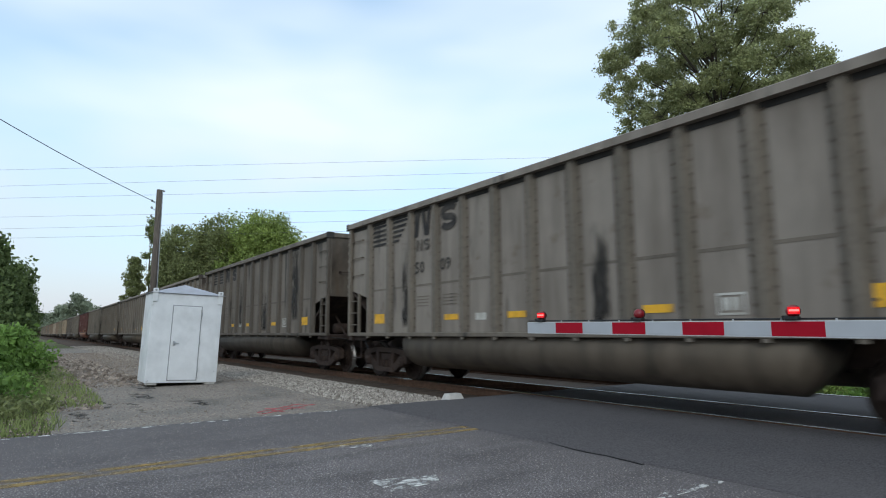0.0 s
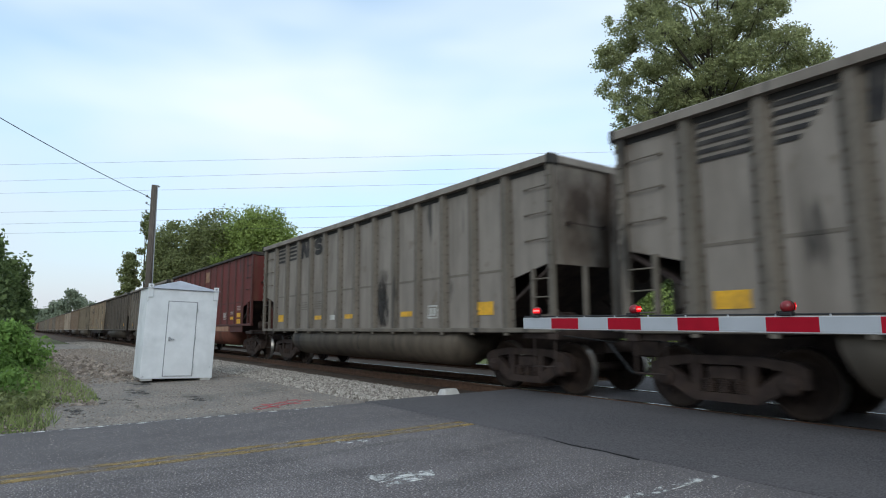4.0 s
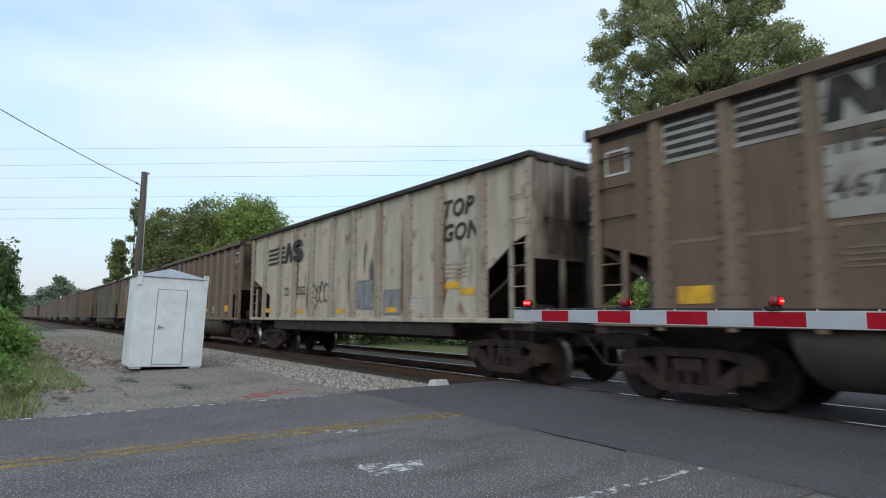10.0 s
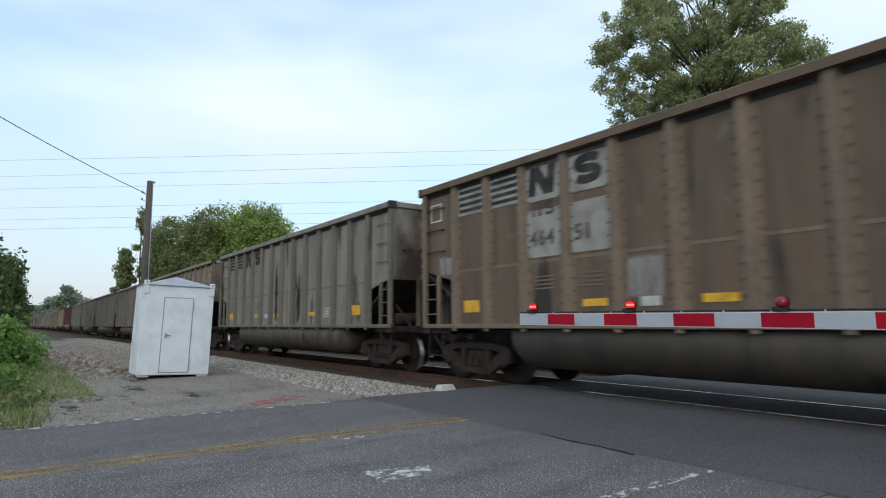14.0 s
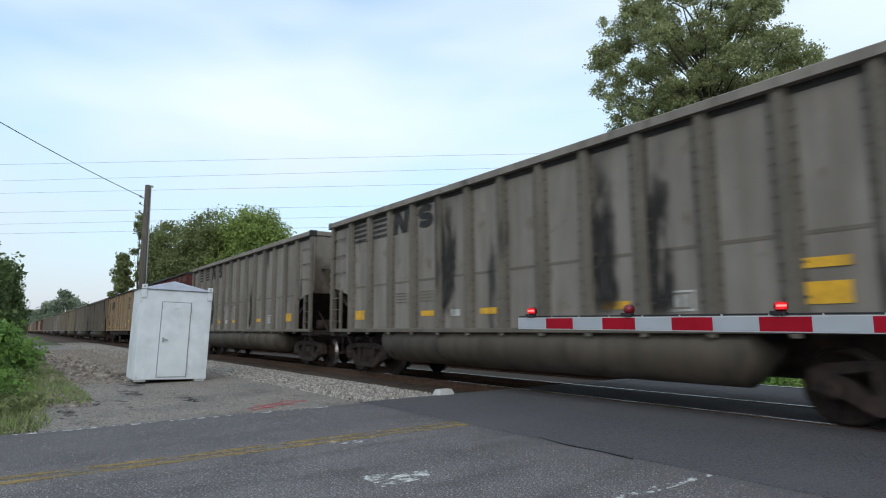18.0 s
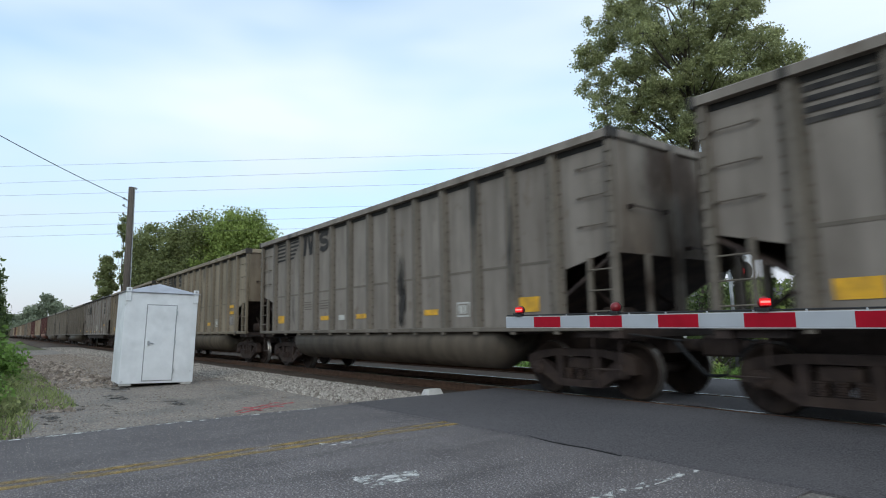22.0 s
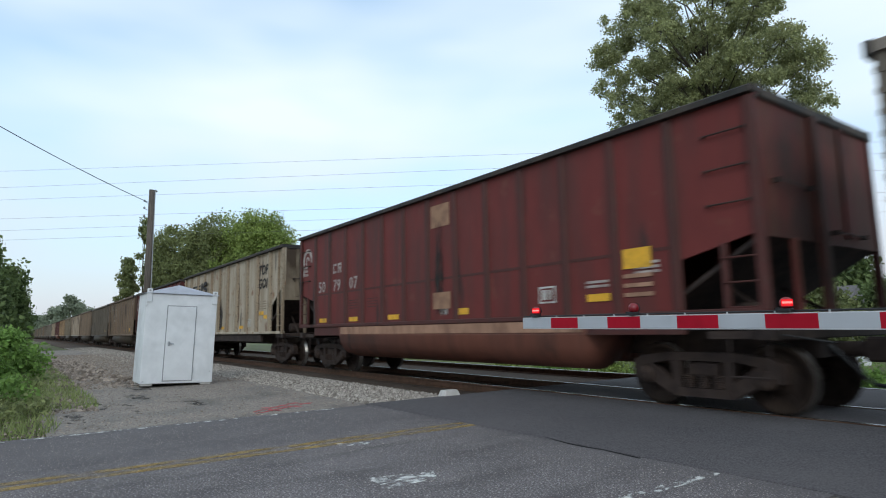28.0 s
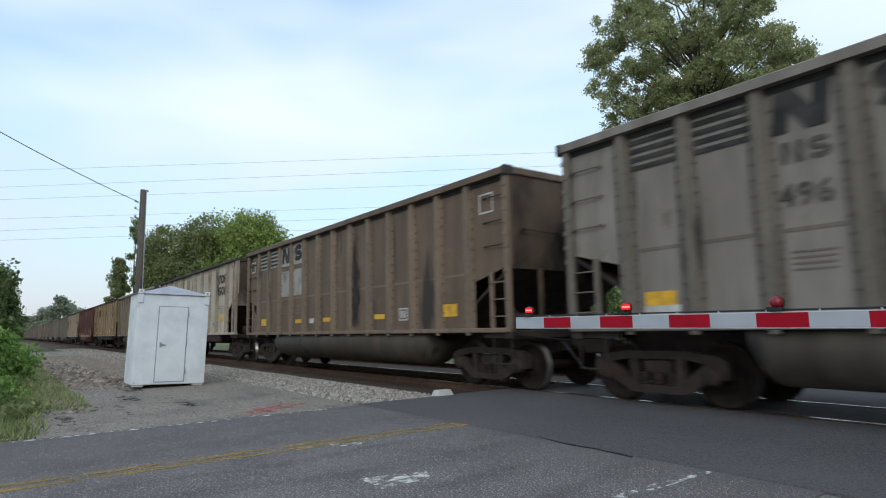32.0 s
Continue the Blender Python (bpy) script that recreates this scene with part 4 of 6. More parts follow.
            ra = [bm.verts.new((xa + run * (zs - z) / zs, sy * y, z)) for y, z in prof]
            rb = [bm.verts.new((xb - run * (zs - z) / zs, sy * y, z)) for y, z in prof]
            n = len(prof)
            for i in range(n):
                f = bm.faces.new([ra[i], ra[(i + 1) % n], rb[(i + 1) % n], rb[i]])
                f.smooth = i in range(1, n - 3)
            # Domed ends
            for ring, dx in ((ra, -0.10), (rb, 0.10)):
                c = bm.verts.new((ring[0].co.x + dx, sy * 0.9, zs - 0.35))
                for i in range(n):
                    bm.faces.new([ring[i], ring[(i + 1) % n], c]).smooth = True
            bmesh.ops.recalc_face_normals(bm, faces=bm.faces[:])
            part("tub", bm, M_TUB[kind], car, "rounded tub hung between the trucks")
    bm = box(B(), X_A + 0.1, X_B - 0.1, -HALF_W + 0.12, FAR_W - 0.12, 3.6, 3.75)
    part("coal_load", bm, M_COAL, car, "black coal load")
    # Markings.
    yy = side_y - 0.006
    fx = lambda x: X_A + x
    for x, z0, z1 in {"rib": ((1.37, 0.26, 0.50), (4.52, 0.30, 0.42), (6.60, 0.30, 0.42), (9.62, 0.30, 0.42)), "smooth": ((1.42, 0.08, 0.20), (3.4, 0.08, 0.20), (5.52, 0.08, 0.20), (8.25, 0.12, 0.25)),
                      "flat": ((1.40, 0.20, 0.34), (4.15, 0.16, 0.28), (6.98, 0.16, 0.28), (9.68, 0.16, 0.28))}[style]:
        part("yellow_reflector", slab(fx(x), fx(x) + 0.5, zs + z0, zs + z1, yy, 0.004), M_YEL, car, "yellow reflective strip")
    if style == "rib":
        part("white_placard", slab(fx(5.62), fx(5.95), zs + 0.28, zs + 0.42, yy), M_WHT, car, "small white placard")
    if kind == "tan":
        for z in (1.86,):
            part("yellow_reflector", slab(X_B - 2.04, X_B - 1.54, z, z + 0.11, side_y - 0.014), M_YEL, car, "yellow reflective strip")
        part("grey_plate", slab(X_B - 2.04, X_B - 1.54, 1.42, 1.78, side_y - 0.008), M_PALEPATCH, car, "pale grey plate below two strips")
    part("yellow_panel", slab(X_B - 2.04, X_B - 1.54, 2.10, 2.21, side_y - 0.014) if kind == "tan" else slab(X_B - 2.08, X_B - 1.60, 1.44, 1.70, side_y - 0.008) if style == "rib" else
         slab(fx(11.87), fx(12.33), 1.58, 1.70, side_y - 0.014) if style == "smooth" else slab(fx(12.12), fx(12.62), 1.82, 1.96, side_y - 0.008), M_YEL, car, "yellow panel")
    if style == "flat":
        part("yellow_panel", slab(fx(12.625), fx(13.10), 1.68, 1.82, side_y - 0.008), M_YEL, car, "yellow panel")
    if style == "smooth":
        bm = B()
        for q in range(3):
            box(bm, fx(12.79), fx(13.22), side_y - 0.014, side_y - 0.010, 1.95 + 0.07 * q, 1.99 + 0.07 * q)
        for q in range(2):
            box(bm, fx(11.86), fx(12.30), side_y - 0.014, side_y - 0.010, 1.80 + 0.07 * q, 1.84 + 0.07 * q)
        part("white_data_stencil", bm, M_FADEWHT, car, "small white stencilled data lines")["kind"] = "stuff"
    bm = B()
    for a, b, c, d in ((10.78, 11.17, zs + 0.24, zs + 0.27), (10.78, 11.17, zs + 0.50, zs + 0.53), (10.78, 10.81, zs + 0.27, zs + 0.50), (11.14, 11.17, zs + 0.27, zs + 0.50), (10.86, 10.95, zs + 0.30, zs + 0.47), (11.0, 11.07, zs + 0.30, zs + 0.47)):
        box(bm, fx(a), fx(b), yy - 0.004, yy, c, d)
    part("stencil_box", bm, M_WHT, car, "white stencilled square")
    bm = B()
    for k in range(4):
        box(bm, fx(4.46), fx(4.98), yy - 0.003, yy, 1.80 + 0.07 * k - 0.012, 1.80 + 0.07 * k + 0.012)
        if style != "flat":
            box(bm, fx(3.42), fx(3.9), yy - 0.003, yy, 1.80 + 0.07 * k - 0.012, 1.80 + 0.07 * k + 0.012)
    if style == "flat":
        for k in range(4):
            box(bm, fx(12.12), fx(12.88), yy - 0.003, yy, 2.06 + 0.09 * k - 0.018, 2.06 + 0.09 * k + 0.018)
    part("data_stencil", bm, rm, car, "small stencilled data lines")["kind"] = "stuff"
    return car


def stroke(bm, pts, w, y0, y1):
    """A broad line of even width along a chain of points on the car's side."""
    n = len(pts)
    rows = []
    for i, (x, z) in enumerate(pts):
        a, b = pts[max(0, i - 1)], pts[min(n - 1, i + 1)]
        dx, dz = b[0] - a[0], b[1] - a[1]
        q = math.hypot(dx, dz)
        nx, nz = -dz / q * w / 2, dx / q * w / 2
        rows.append([bm.verts.new((x + sx * nx, y, z + sx * nz)) for y in (y0, y1) for sx in (1, -1)])
    fs = [bm.faces.new([rows[0][0], rows[0][1], rows[0][3], rows[0][2]]), bm.faces.new([rows[-1][2], rows[-1][3], rows[-1][1], rows[-1][0]])]
    for p, q in zip(rows, rows[1:]):
        for i, j in ((0, 1), (1, 3), (3, 2), (2, 0)):
            fs.append(bm.faces.new([p[i], q[i], q[j], p[j]]))
    bmesh.ops.recalc_face_normals(bm, faces=fs)
    return bm


def double_bow(x, z0, z1, w, t, lean=0.0):
    """Centre line of the curved block: two bows, one over the other."""
    rx, rz = (w - t) / 2, (z1 - z0 - t) / 4
    cx, cu, cl = x + w / 2, z1 - t / 2 - rz, z0 + t / 2 + rz
    pts = []
    for k in range(13):
        a = radians(25 + 245 * k / 12)
        pts.append((cx + rx * math.cos(a), cu + rz * math.sin(a)))
    for k in range(1, 13):
        a = radians(90 - 245 * k / 12)
        pts.append((cx + rx * math.cos(a), cl + rz * math.sin(a)))
    return [(px + lean * (pz - z0), pz) for px, pz in pts]


def logo(car, form, material):
    """Railway mark in plain bars and blocks."""
    y = -HALF_W + 0.085 - 0.014
    fx = lambda x: X_A + x
    if form == "bars":            # four bars over two panels, then two block shapes
        for a in (1.26, 2.29):
            for k in range(4):
                bm = box(B(), fx(a), fx(a) + 0.78, y - 0.003, y, 3.48 + 0.13 * k, 3.55 + 0.13 * k)
                part("logo_bar", bm, material, car, "speed bar of a faded railway mark")
        bm = B()
        x, z0, z1 = fx(3.32), 3.46, 3.98
        prism(bm, [(x, z0), (x + 0.19, z0), (x + 0.22, z0 + 0.27), (x + 0.40, z0), (x + 0.63, z0), (x + 0.70, z1), (x + 0.51, z1), (x + 0.48, z1 - 0.27), (x + 0.30, z1), (x + 0.07, z1)], y - 0.003, y)
        part("logo_block", bm, material, car)
        bm = stroke(B(), double_bow(fx(4.38), 3.46, 3.98, 0.62, 0.15, 0.1), 0.15, y - 0.003, y)
        part("logo_block", bm, material, car)
    elif form == "slant":         # slanted bars fading to the blocks
        for a in (1.26, 2.29):
            for k in range(5):
                z = 3.42 + 0.12 * k
                w = 0.30 + 0.11 * k if a > 2 else 0.74
                bm = prism(B(), [(fx(a), z), (fx(a) + w, z), (fx(a) + w + 0.03, z + 0.06), (fx(a) + 0.03, z + 0.06)], y - 0.003, y)
                part("logo_bar", bm, material, car, "speed bar of a faded railway mark")
        bm = B()
        x, z0, z1 = fx(3.3), 3.42, 4.02
        prism(bm, [(x, z0), (x + 0.16, z0), (x + 0.26, z1), (x + 0.05, z1)], y - 0.003, y)
        prism(bm, [(x + 0.30, z1), (x + 0.44, z0), (x + 0.62, z0), (x + 0.70, z1), (x + 0.58, z1), (x + 0.52, z0 + 0.2), (x + 0.44, z1)], y - 0.003, y)
        part("logo_block", bm, material, car)
        bm = stroke(B(), double_bow(fx(4.36), 3.42, 4.02, 0.62, 0.15, 0.12), 0.15, y - 0.003, y)
        part("logo_block", bm, material, car)
    else:                         # large mark of the flat-bottom cars, painted over the ribs
        yp = -HALF_W - 0.002
        for k in range(4):
            z = 3.02 + 0.16 * k
            bm = prism(B(), [(fx(1.52), z), (fx(3.05), z), (fx(3.09), z + 0.085), (fx(1.55), z + 0.085)], y - 0.003, y)
            box(bm, fx(2.595), fx(2.725), yp - 0.003, yp, z, z + 0.085)
            part("logo_bar", bm, material, car, "speed bar of a railway mark")
        bm = B()
        x, z0, z1 = fx(3.05), 3.0, 3.66
        prism(bm, [(x, z0), (x + 0.22, z0), (x + 0.42, z0 + 0.38), (x + 0.46, z0), (x + 0.70, z0), (x + 0.90, z1), (x + 0.68, z1), (x + 0.60, z0 + 0.3), (x + 0.44, z1), (x + 0.20, z1)], y - 0.003, y)
        part("logo_block", bm, material, car)
        bm = stroke(B(), double_bow(x + 0.74, 3.0, 3.68, 0.80, 0.17, 0.22), 0.17, yp - 0.003, yp)
        part("logo_block", bm, material, car)


STYLE = {"gray": "rib", "tan": "rib", "brown": "rib", "dusk": "rib", "cream": "flat", "white": "flat", "yellow": "flat", "pale": "flat", "red": "smooth"}
# Cars from the front: g grey, h grey with the slanted mark, t tan-grey, b brown, c cream, w white, y rusty tan, p pale grey, r red, d and e soot-darkened grey.
FIRST, FAR = -12, 36
ORDER = "gghdggh" "gr" "gec" "tbwbbhbgt" "hgggry" "ghtt" "phgh" "rcrbgbw" "tyrcg" "ggbgtgbggtgbgggtgbgg"
KIND = {"g": ("gray", "bars"), "h": ("gray", "slant"), "t": ("tan", "bars"), "b": ("brown", "bars"), "c": ("cream", "big"), "w": ("white", "big"), "y": ("yellow", "big"), "p": ("pale", "big"), "r": ("red", ""), "d": ("dusk", "bars"), "e": ("dusk", "slant")}
CARS = []
PROTO = {}


def mark_car(car, code):
    kind, form = KIND[code]
    if form:
        logo(car, form, M_WHT if kind == "brown" and form != "bars" else M_BLK)
    y = -HALF_W + 0.085 - 0.014
    fx = lambda x: X_A + x
    if code == "b":
        for a in (1.22, 2.25):
            part("white_logo_panel", slab(fx(a), fx(a) + 0.86, 3.42, 4.0, y + 0.006), M_OLDWHT, car, "dirty white backing panel of the mark")
        for a, z0, z1 in ((3.28, 3.36, 4.05), (4.32, 3.36, 4.05), (3.28, 2.35, 3.2), (4.32, 2.35, 3.2)):
            part("white_panel", slab(fx(a), fx(a) + 0.8, z0, z1, y + 0.006), M_OLDWHT, car, "grubby white number panel")
        for a in (0.2, 13.85):
            bm = B()
            for q in ((0, 0.42, 0, 0.035), (0, 0.42, 0.365, 0.40), (0, 0.035, 0.035, 0.365), (0.385, 0.42, 0.035, 0.365)):
                box(bm, fx(a) + q[0], fx(a) + q[1], y, y + 0.004, 3.42 + q[2], 3.42 + q[3])
            part("square_outline", bm, M_WHT, car, "white square outline")
    if form == "big":
        part("lettering", text_mesh("TOP\nGON", 0.51, M_BLK, "lettering", 1.08, 0.015, 0.2), None, car, "black block lettering", (fx(12.0), y - 0.003, 3.34))
    if code == "r":
        bm = stroke(B(), [(0.30 * math.cos(radians(205 - 20 * q)), 0.10 + 0.31 * math.sin(radians(205 - 20 * q))) for q in range(12)], 0.13, -0.003, 0.0)
        stroke(bm, [(0.10 * math.cos(radians(230 - 28 * q)), 0.06 + 0.13 * math.sin(radians(230 - 28 * q))) for q in range(9)], 0.06, -0.003, 0.0)
        for q in range(3):
            box(bm, -0.34, -0.02 + 0.03 * q, -0.003, 0.0, -0.16 - 0.12 * q, -0.08 - 0.12 * q)
        box(bm, -0.34, -0.24, -0.0045, -0.0032, -0.40, -0.06)
        part("round_mark", mesh_of(bm, "round_mark", M_FADEWHT), None, car, "faded round white mark", (fx(0.48), -HALF_W + 0.044, 3.32))
        part("pale_panel", slab(fx(7.45), fx(8.15), 3.42, 3.92, -HALF_W + 0.044), M_BEIGE, car, "faded beige panel")
        part("pale_panel", slab(fx(7.50), fx(8.16), 1.62, 1.98, -HALF_W + 0.034), M_BEIGE, car, "faded beige panel")
        part("tub_band", slab(fx(2.95), fx(11.75), 1.10, 1.29, -HALF_W + 0.002), M_ORANGE, car, "faded orange band along the tub")


def number_car(car, code, groups):
    """Stencilled fleet number in two groups on the panels behind the mark."""
    y = -HALF_W + (0.085 if code != "r" else 0.05) - 0.016
    if code == "r":
        places, size, m = ((1.36, 2.34), (2.38, 2.34), (3.42, 2.34)), 0.46, M_FADEWHT
        groups = ("".join(groups)[:2], "".join(groups)[2:4], "".join(groups)[4:])
        for dx in (0.0, 0.32):
            bm = B()
            box(bm, X_A + 2.38 + dx, X_A + 2.44 + dx, y - 0.003, y, 2.84, 3.12)
            box(bm, X_A + 2.44 + dx, X_A + 2.60 + dx, y - 0.003, y, 3.06, 3.12)
            box(bm, X_A + 2.44 + dx, X_A + 2.60 + dx, y - 0.003, y, 2.84 + dx * 0.35, 2.90 + dx * 0.35)
            if dx:
                box(bm, X_A + 2.54 + dx, X_A + 2.60 + dx, y - 0.003, y, 3.012, 3.06)
                prism(bm, [(X_A + 2.47 + dx, 2.952), (X_A + 2.54 + dx, 2.952), (X_A + 2.61 + dx, 2.84), (X_A + 2.54 + dx, 2.84)], y - 0.003, y)
            part("mark_block", bm, M_FADEWHT, car, "white stencilled block")
    elif KIND[code][1] == "big":
        places, size, m = ((3.12, 1.92), (4.22, 1.92)), 0.38, M_FAINT
    else:
        places, size, m = ((3.34, 2.56), (4.38, 2.56)), 0.38, M_FAINT
        bm = B()
        for x0 in (3.42, 3.60):
            box(bm, X_A + x0, X_A + x0 + 0.06, y - 0.003, y, 3.08, 3.34)
        prism(bm, [(X_A + 3.48, 3.34), (X_A + 3.50, 3.34), (X_A + 3.60, 3.08), (X_A + 3.58, 3.08)], y - 0.003, y)
        part("mark_block", bm, M_FAINT, car, "small stencilled block")
        part("mark_block", stroke(B(), double_bow(X_A + 3.72, 3.08, 3.34, 0.24, 0.055), 0.055, y - 0.003, y), M_FAINT, car, "small stencilled block")
    for body, (x, z) in zip(groups, places):
        if body:
            part("fleet_number", lettered(body, size, m), None, car, "stencilled fleet number", (X_A + x, y, z))


def far_car(kind, style):
    """A car that stays far down the line: fewer, simpler parts."""
    names = {"gray": "weathered grey", "tan": "dusty tan-grey", "brown": "dirt-brown"}
    car = thing("coal_car", f"distant {names[kind]} steel coal gondola far down the line", "rail car", (0, TRACK_Y, 0), group="coal train")
    part("side_wall", box(B(), X_A + 0.05, X_B - 0.05, -HALF_W + 0.085, HALF_W - 0.085, 2.0, 4.1), PAINT[kind], car)
    part("lower_side", box(B(), X_A + 1.1, X_B - 1.1, -HALF_W + 0.085, HALF_W - 0.085, 1.14, 2.0), PAINT[kind], car)
    bm = box(B(), -0.07, 0.07, -HALF_W, -HALF_W + 0.084, 1.16, 4.1)
    me = mesh_of(bm, "side_post", M_POST[kind])
    for k in range(13):
        part("side_post", me, None, car, at=(X_A + 1.12 + 1.03 * k, 0, 0))
    part("top_chord", box(B(), X_A, X_B, -HALF_W - 0.05, HALF_W + 0.05, 4.1, TOP_Z), M_POST[kind], car)
    part("tub", prism(B(), [(-1.5, 1.14), (-1.5, 0.7), (-1.1, 0.36), (1.1, 0.36), (1.5, 0.7), (1.5, 1.14)], X_A + 2.3, X_B - 2.4, "x"), M_TUB[kind], car)
    for x in (X_A + 1.18, X_B - 1.18):
        bm = box(B(), -0.3, 0.3, -1.05, 1.05, 0.5, 1.1)
        for dx in (-0.89, 0.89):
            lathe(bm, [(0.457, -0.78), (0.457, 0.78)], (dx, 0, 0.457), 14)
        part("bogie", bm, M_TRUCK, car, at=(x, 0, 0))
    return car


FAR_PROTO = {}
for i, code in enumerate(ORDER):
    k = FIRST + i
    if k >= FAR:
        kind = {"g": "gray", "h": "gray", "t": "tan", "b": "brown"}[code]
        if kind not in FAR_PROTO:
            FAR_PROTO[kind] = car = far_car(kind, "rib")
        else:
            car = copy_thing(FAR_PROTO[kind], pose(0, TRACK_Y, 0))
    elif code not in PROTO:
        PROTO[code] = car = coal_car(KIND[code][0], STYLE[KIND[code][0]])
        mark_car(car, code)
    else:
        car = copy_thing(PROTO[code], pose(0, TRACK_Y, 0))
    CARS.append((k, car))
STAIN_MESH = [mesh_of(box(B(), -w / 2, w / 2, -0.0015, 0.0, 0.0, h), "soot_stain", M_STAIN) for w, h in ((0.40, 1.75), (0.62, 1.5), (0.34, 2.1), (0.62, 2.7))]
RUST_MESH = mesh_of(box(B(), -0.11, 0.11, -0.0015, 0.0, 0.0, 2.6), "rust_run", M_RUSTRUN)
# Soot runs by car: place along the car, place of its foot, which of the four forms.
STAINS = {-11: ((8.85, 1.2, 0),), -10: ((8.85, 1.25, 0), (2.9, 1.3, 2)), -9: ((8.8, 1.25, 1), (5.75, 1.3, 2), (11.9, 1.6, 3)), -7: ((8.7, 1.2, 1), (2.7, 1.3, 0)), -6: ((8.8, 1.2, 0),), -5: ((8.8, 1.2, 1),),
          -3: ((8.75, 1.22, 0),), -2: ((5.78, 1.3, 2), (8.56, 1.25, 0), (10.28, 1.3, 3), (10.45, 1.6, 3)), 0: ((3.95, 2.3, 2),), 4: ((6.75, 1.25, 3),), 14: ((3.5, 1.75, 1),), 5: ((8.9, 1.25, 1), (9.75, 1.3, 2), (5.7, 1.3, 1)), 7: ((8.8, 1.2, 0), (6.8, 1.3, 2)),
          9: ((8.8, 1.25, 2),), 11: ((5.55, 1.4, 3), (9.67, 1.35, 3), (10.6, 1.3, 3)), 12: ((8.95, 1.25, 0), (3.6, 1.35, 2)), 15: ((8.85, 1.25, 2),), 16: ((8.75, 1.2, 0),), 18: ((8.8, 1.25, 0), (5.7, 1.3, 2)), 20: ((8.8, 1.2, 1),),
          22: ((8.8, 1.25, 2),), 24: ((6.95, 1.3, 1),), 26: ((8.8, 1.3, 3),), 27: ((8.8, 1.25, 0),), 28: ((8.6, 1.25, 3),), 30: ((8.8, 1.2, 0),), 13: ((5.75, 1.9, 2), (6.8, 1.9, 2)), 23: ((7.75, 1.5, 2),), 25: ((6.8, 1.5, 2),)}
PATCHES = {-1: ((5.40, 6.54, 1.22, 2.34, "b"), (6.78, 7.84, 1.22, 2.46, "d"), (9.4, 10.4, 1.28, 1.93, "d"), (1.45, 2.0, 1.24, 1.8, "d")), 2: ((8.1, 9.1, 1.40, 2.2, "d"), (9.5, 10.4, 1.26, 1.9, "d")), 17: ((5.36, 6.12, 1.32, 1.93, "p"),),
           23: ((7.72, 8.05, 1.48, 1.96, "p"),), 14: ((2.95, 3.9, 1.36, 1.72, "d"),), 6: ((5.36, 6.05, 1.55, 2.2, "p"), (0.5, 0.98, 2.2, 2.62, "p")), 12: ((5.36, 6.1, 1.5, 2.2, "p"), (6.42, 7.1, 1.5, 2.2, "p")), 5: ((5.4, 6.1, 1.35, 1.6, "p"),), -8: ((5.5, 6.0, 1.4, 1.62, "p"),)}
for k, car in CARS:
    code = ORDER[k - FIRST]
    y = -HALF_W + (0.085 if code != "r" else 0.05)
    for x, z, form in STAINS.get(k, ()):
        part("soot_stain", STAIN_MESH[form], None, car, "black run of soot", (X_A + x, y - 0.017, z))
    if KIND[code][1] == "big" and code != "p" and k < FAR:
        for q, x in enumerate((2.66, 3.95, 5.28, 6.65, 7.95, 9.30, 10.64, 11.86)):
            if (q * 5 + k * 3) % 8 < 5:
                part("rust_run", RUST_MESH, None, car, "orange run of rust", (X_A + x + (0.20 if (q + k) % 2 else -0.20), y - 0.004, 1.25 + 0.15 * ((k + q) % 4)))
    for a, b, z0, z1, tone in PATCHES.get(k, ()):
        part("paint_patch", slab(X_A + a, X_A + b, z0, z1, y - 0.002, 0.003), {"d": M_PATCH, "b": M_DUNPATCH}.get(tone, M_PALEPATCH), car, "overpainted patch")
WASH_MESH = [mesh_of(box(B(), -w / 2, w / 2, -0.0015, 0.0, 0.0, h), "rust_wash", M_RUSTWASH) for w, h in ((0.22, 1.3), (0.34, 1.8))]
for k, car in CARS:
    if k == -1:
        for q, (x, z) in enumerate(((5.76, 2.45), (6.26, 2.4), (7.06, 2.35), (7.36, 2.3), (7.87, 2.2), (8.27, 2.3), (8.82, 2.2), (9.9, 2.4))):
            if q < 8:
                part("rust_wash", WASH_MESH[q % 2], None, car, "orange rust wash under the chord", (X_A + x, -HALF_W + 0.079, z))
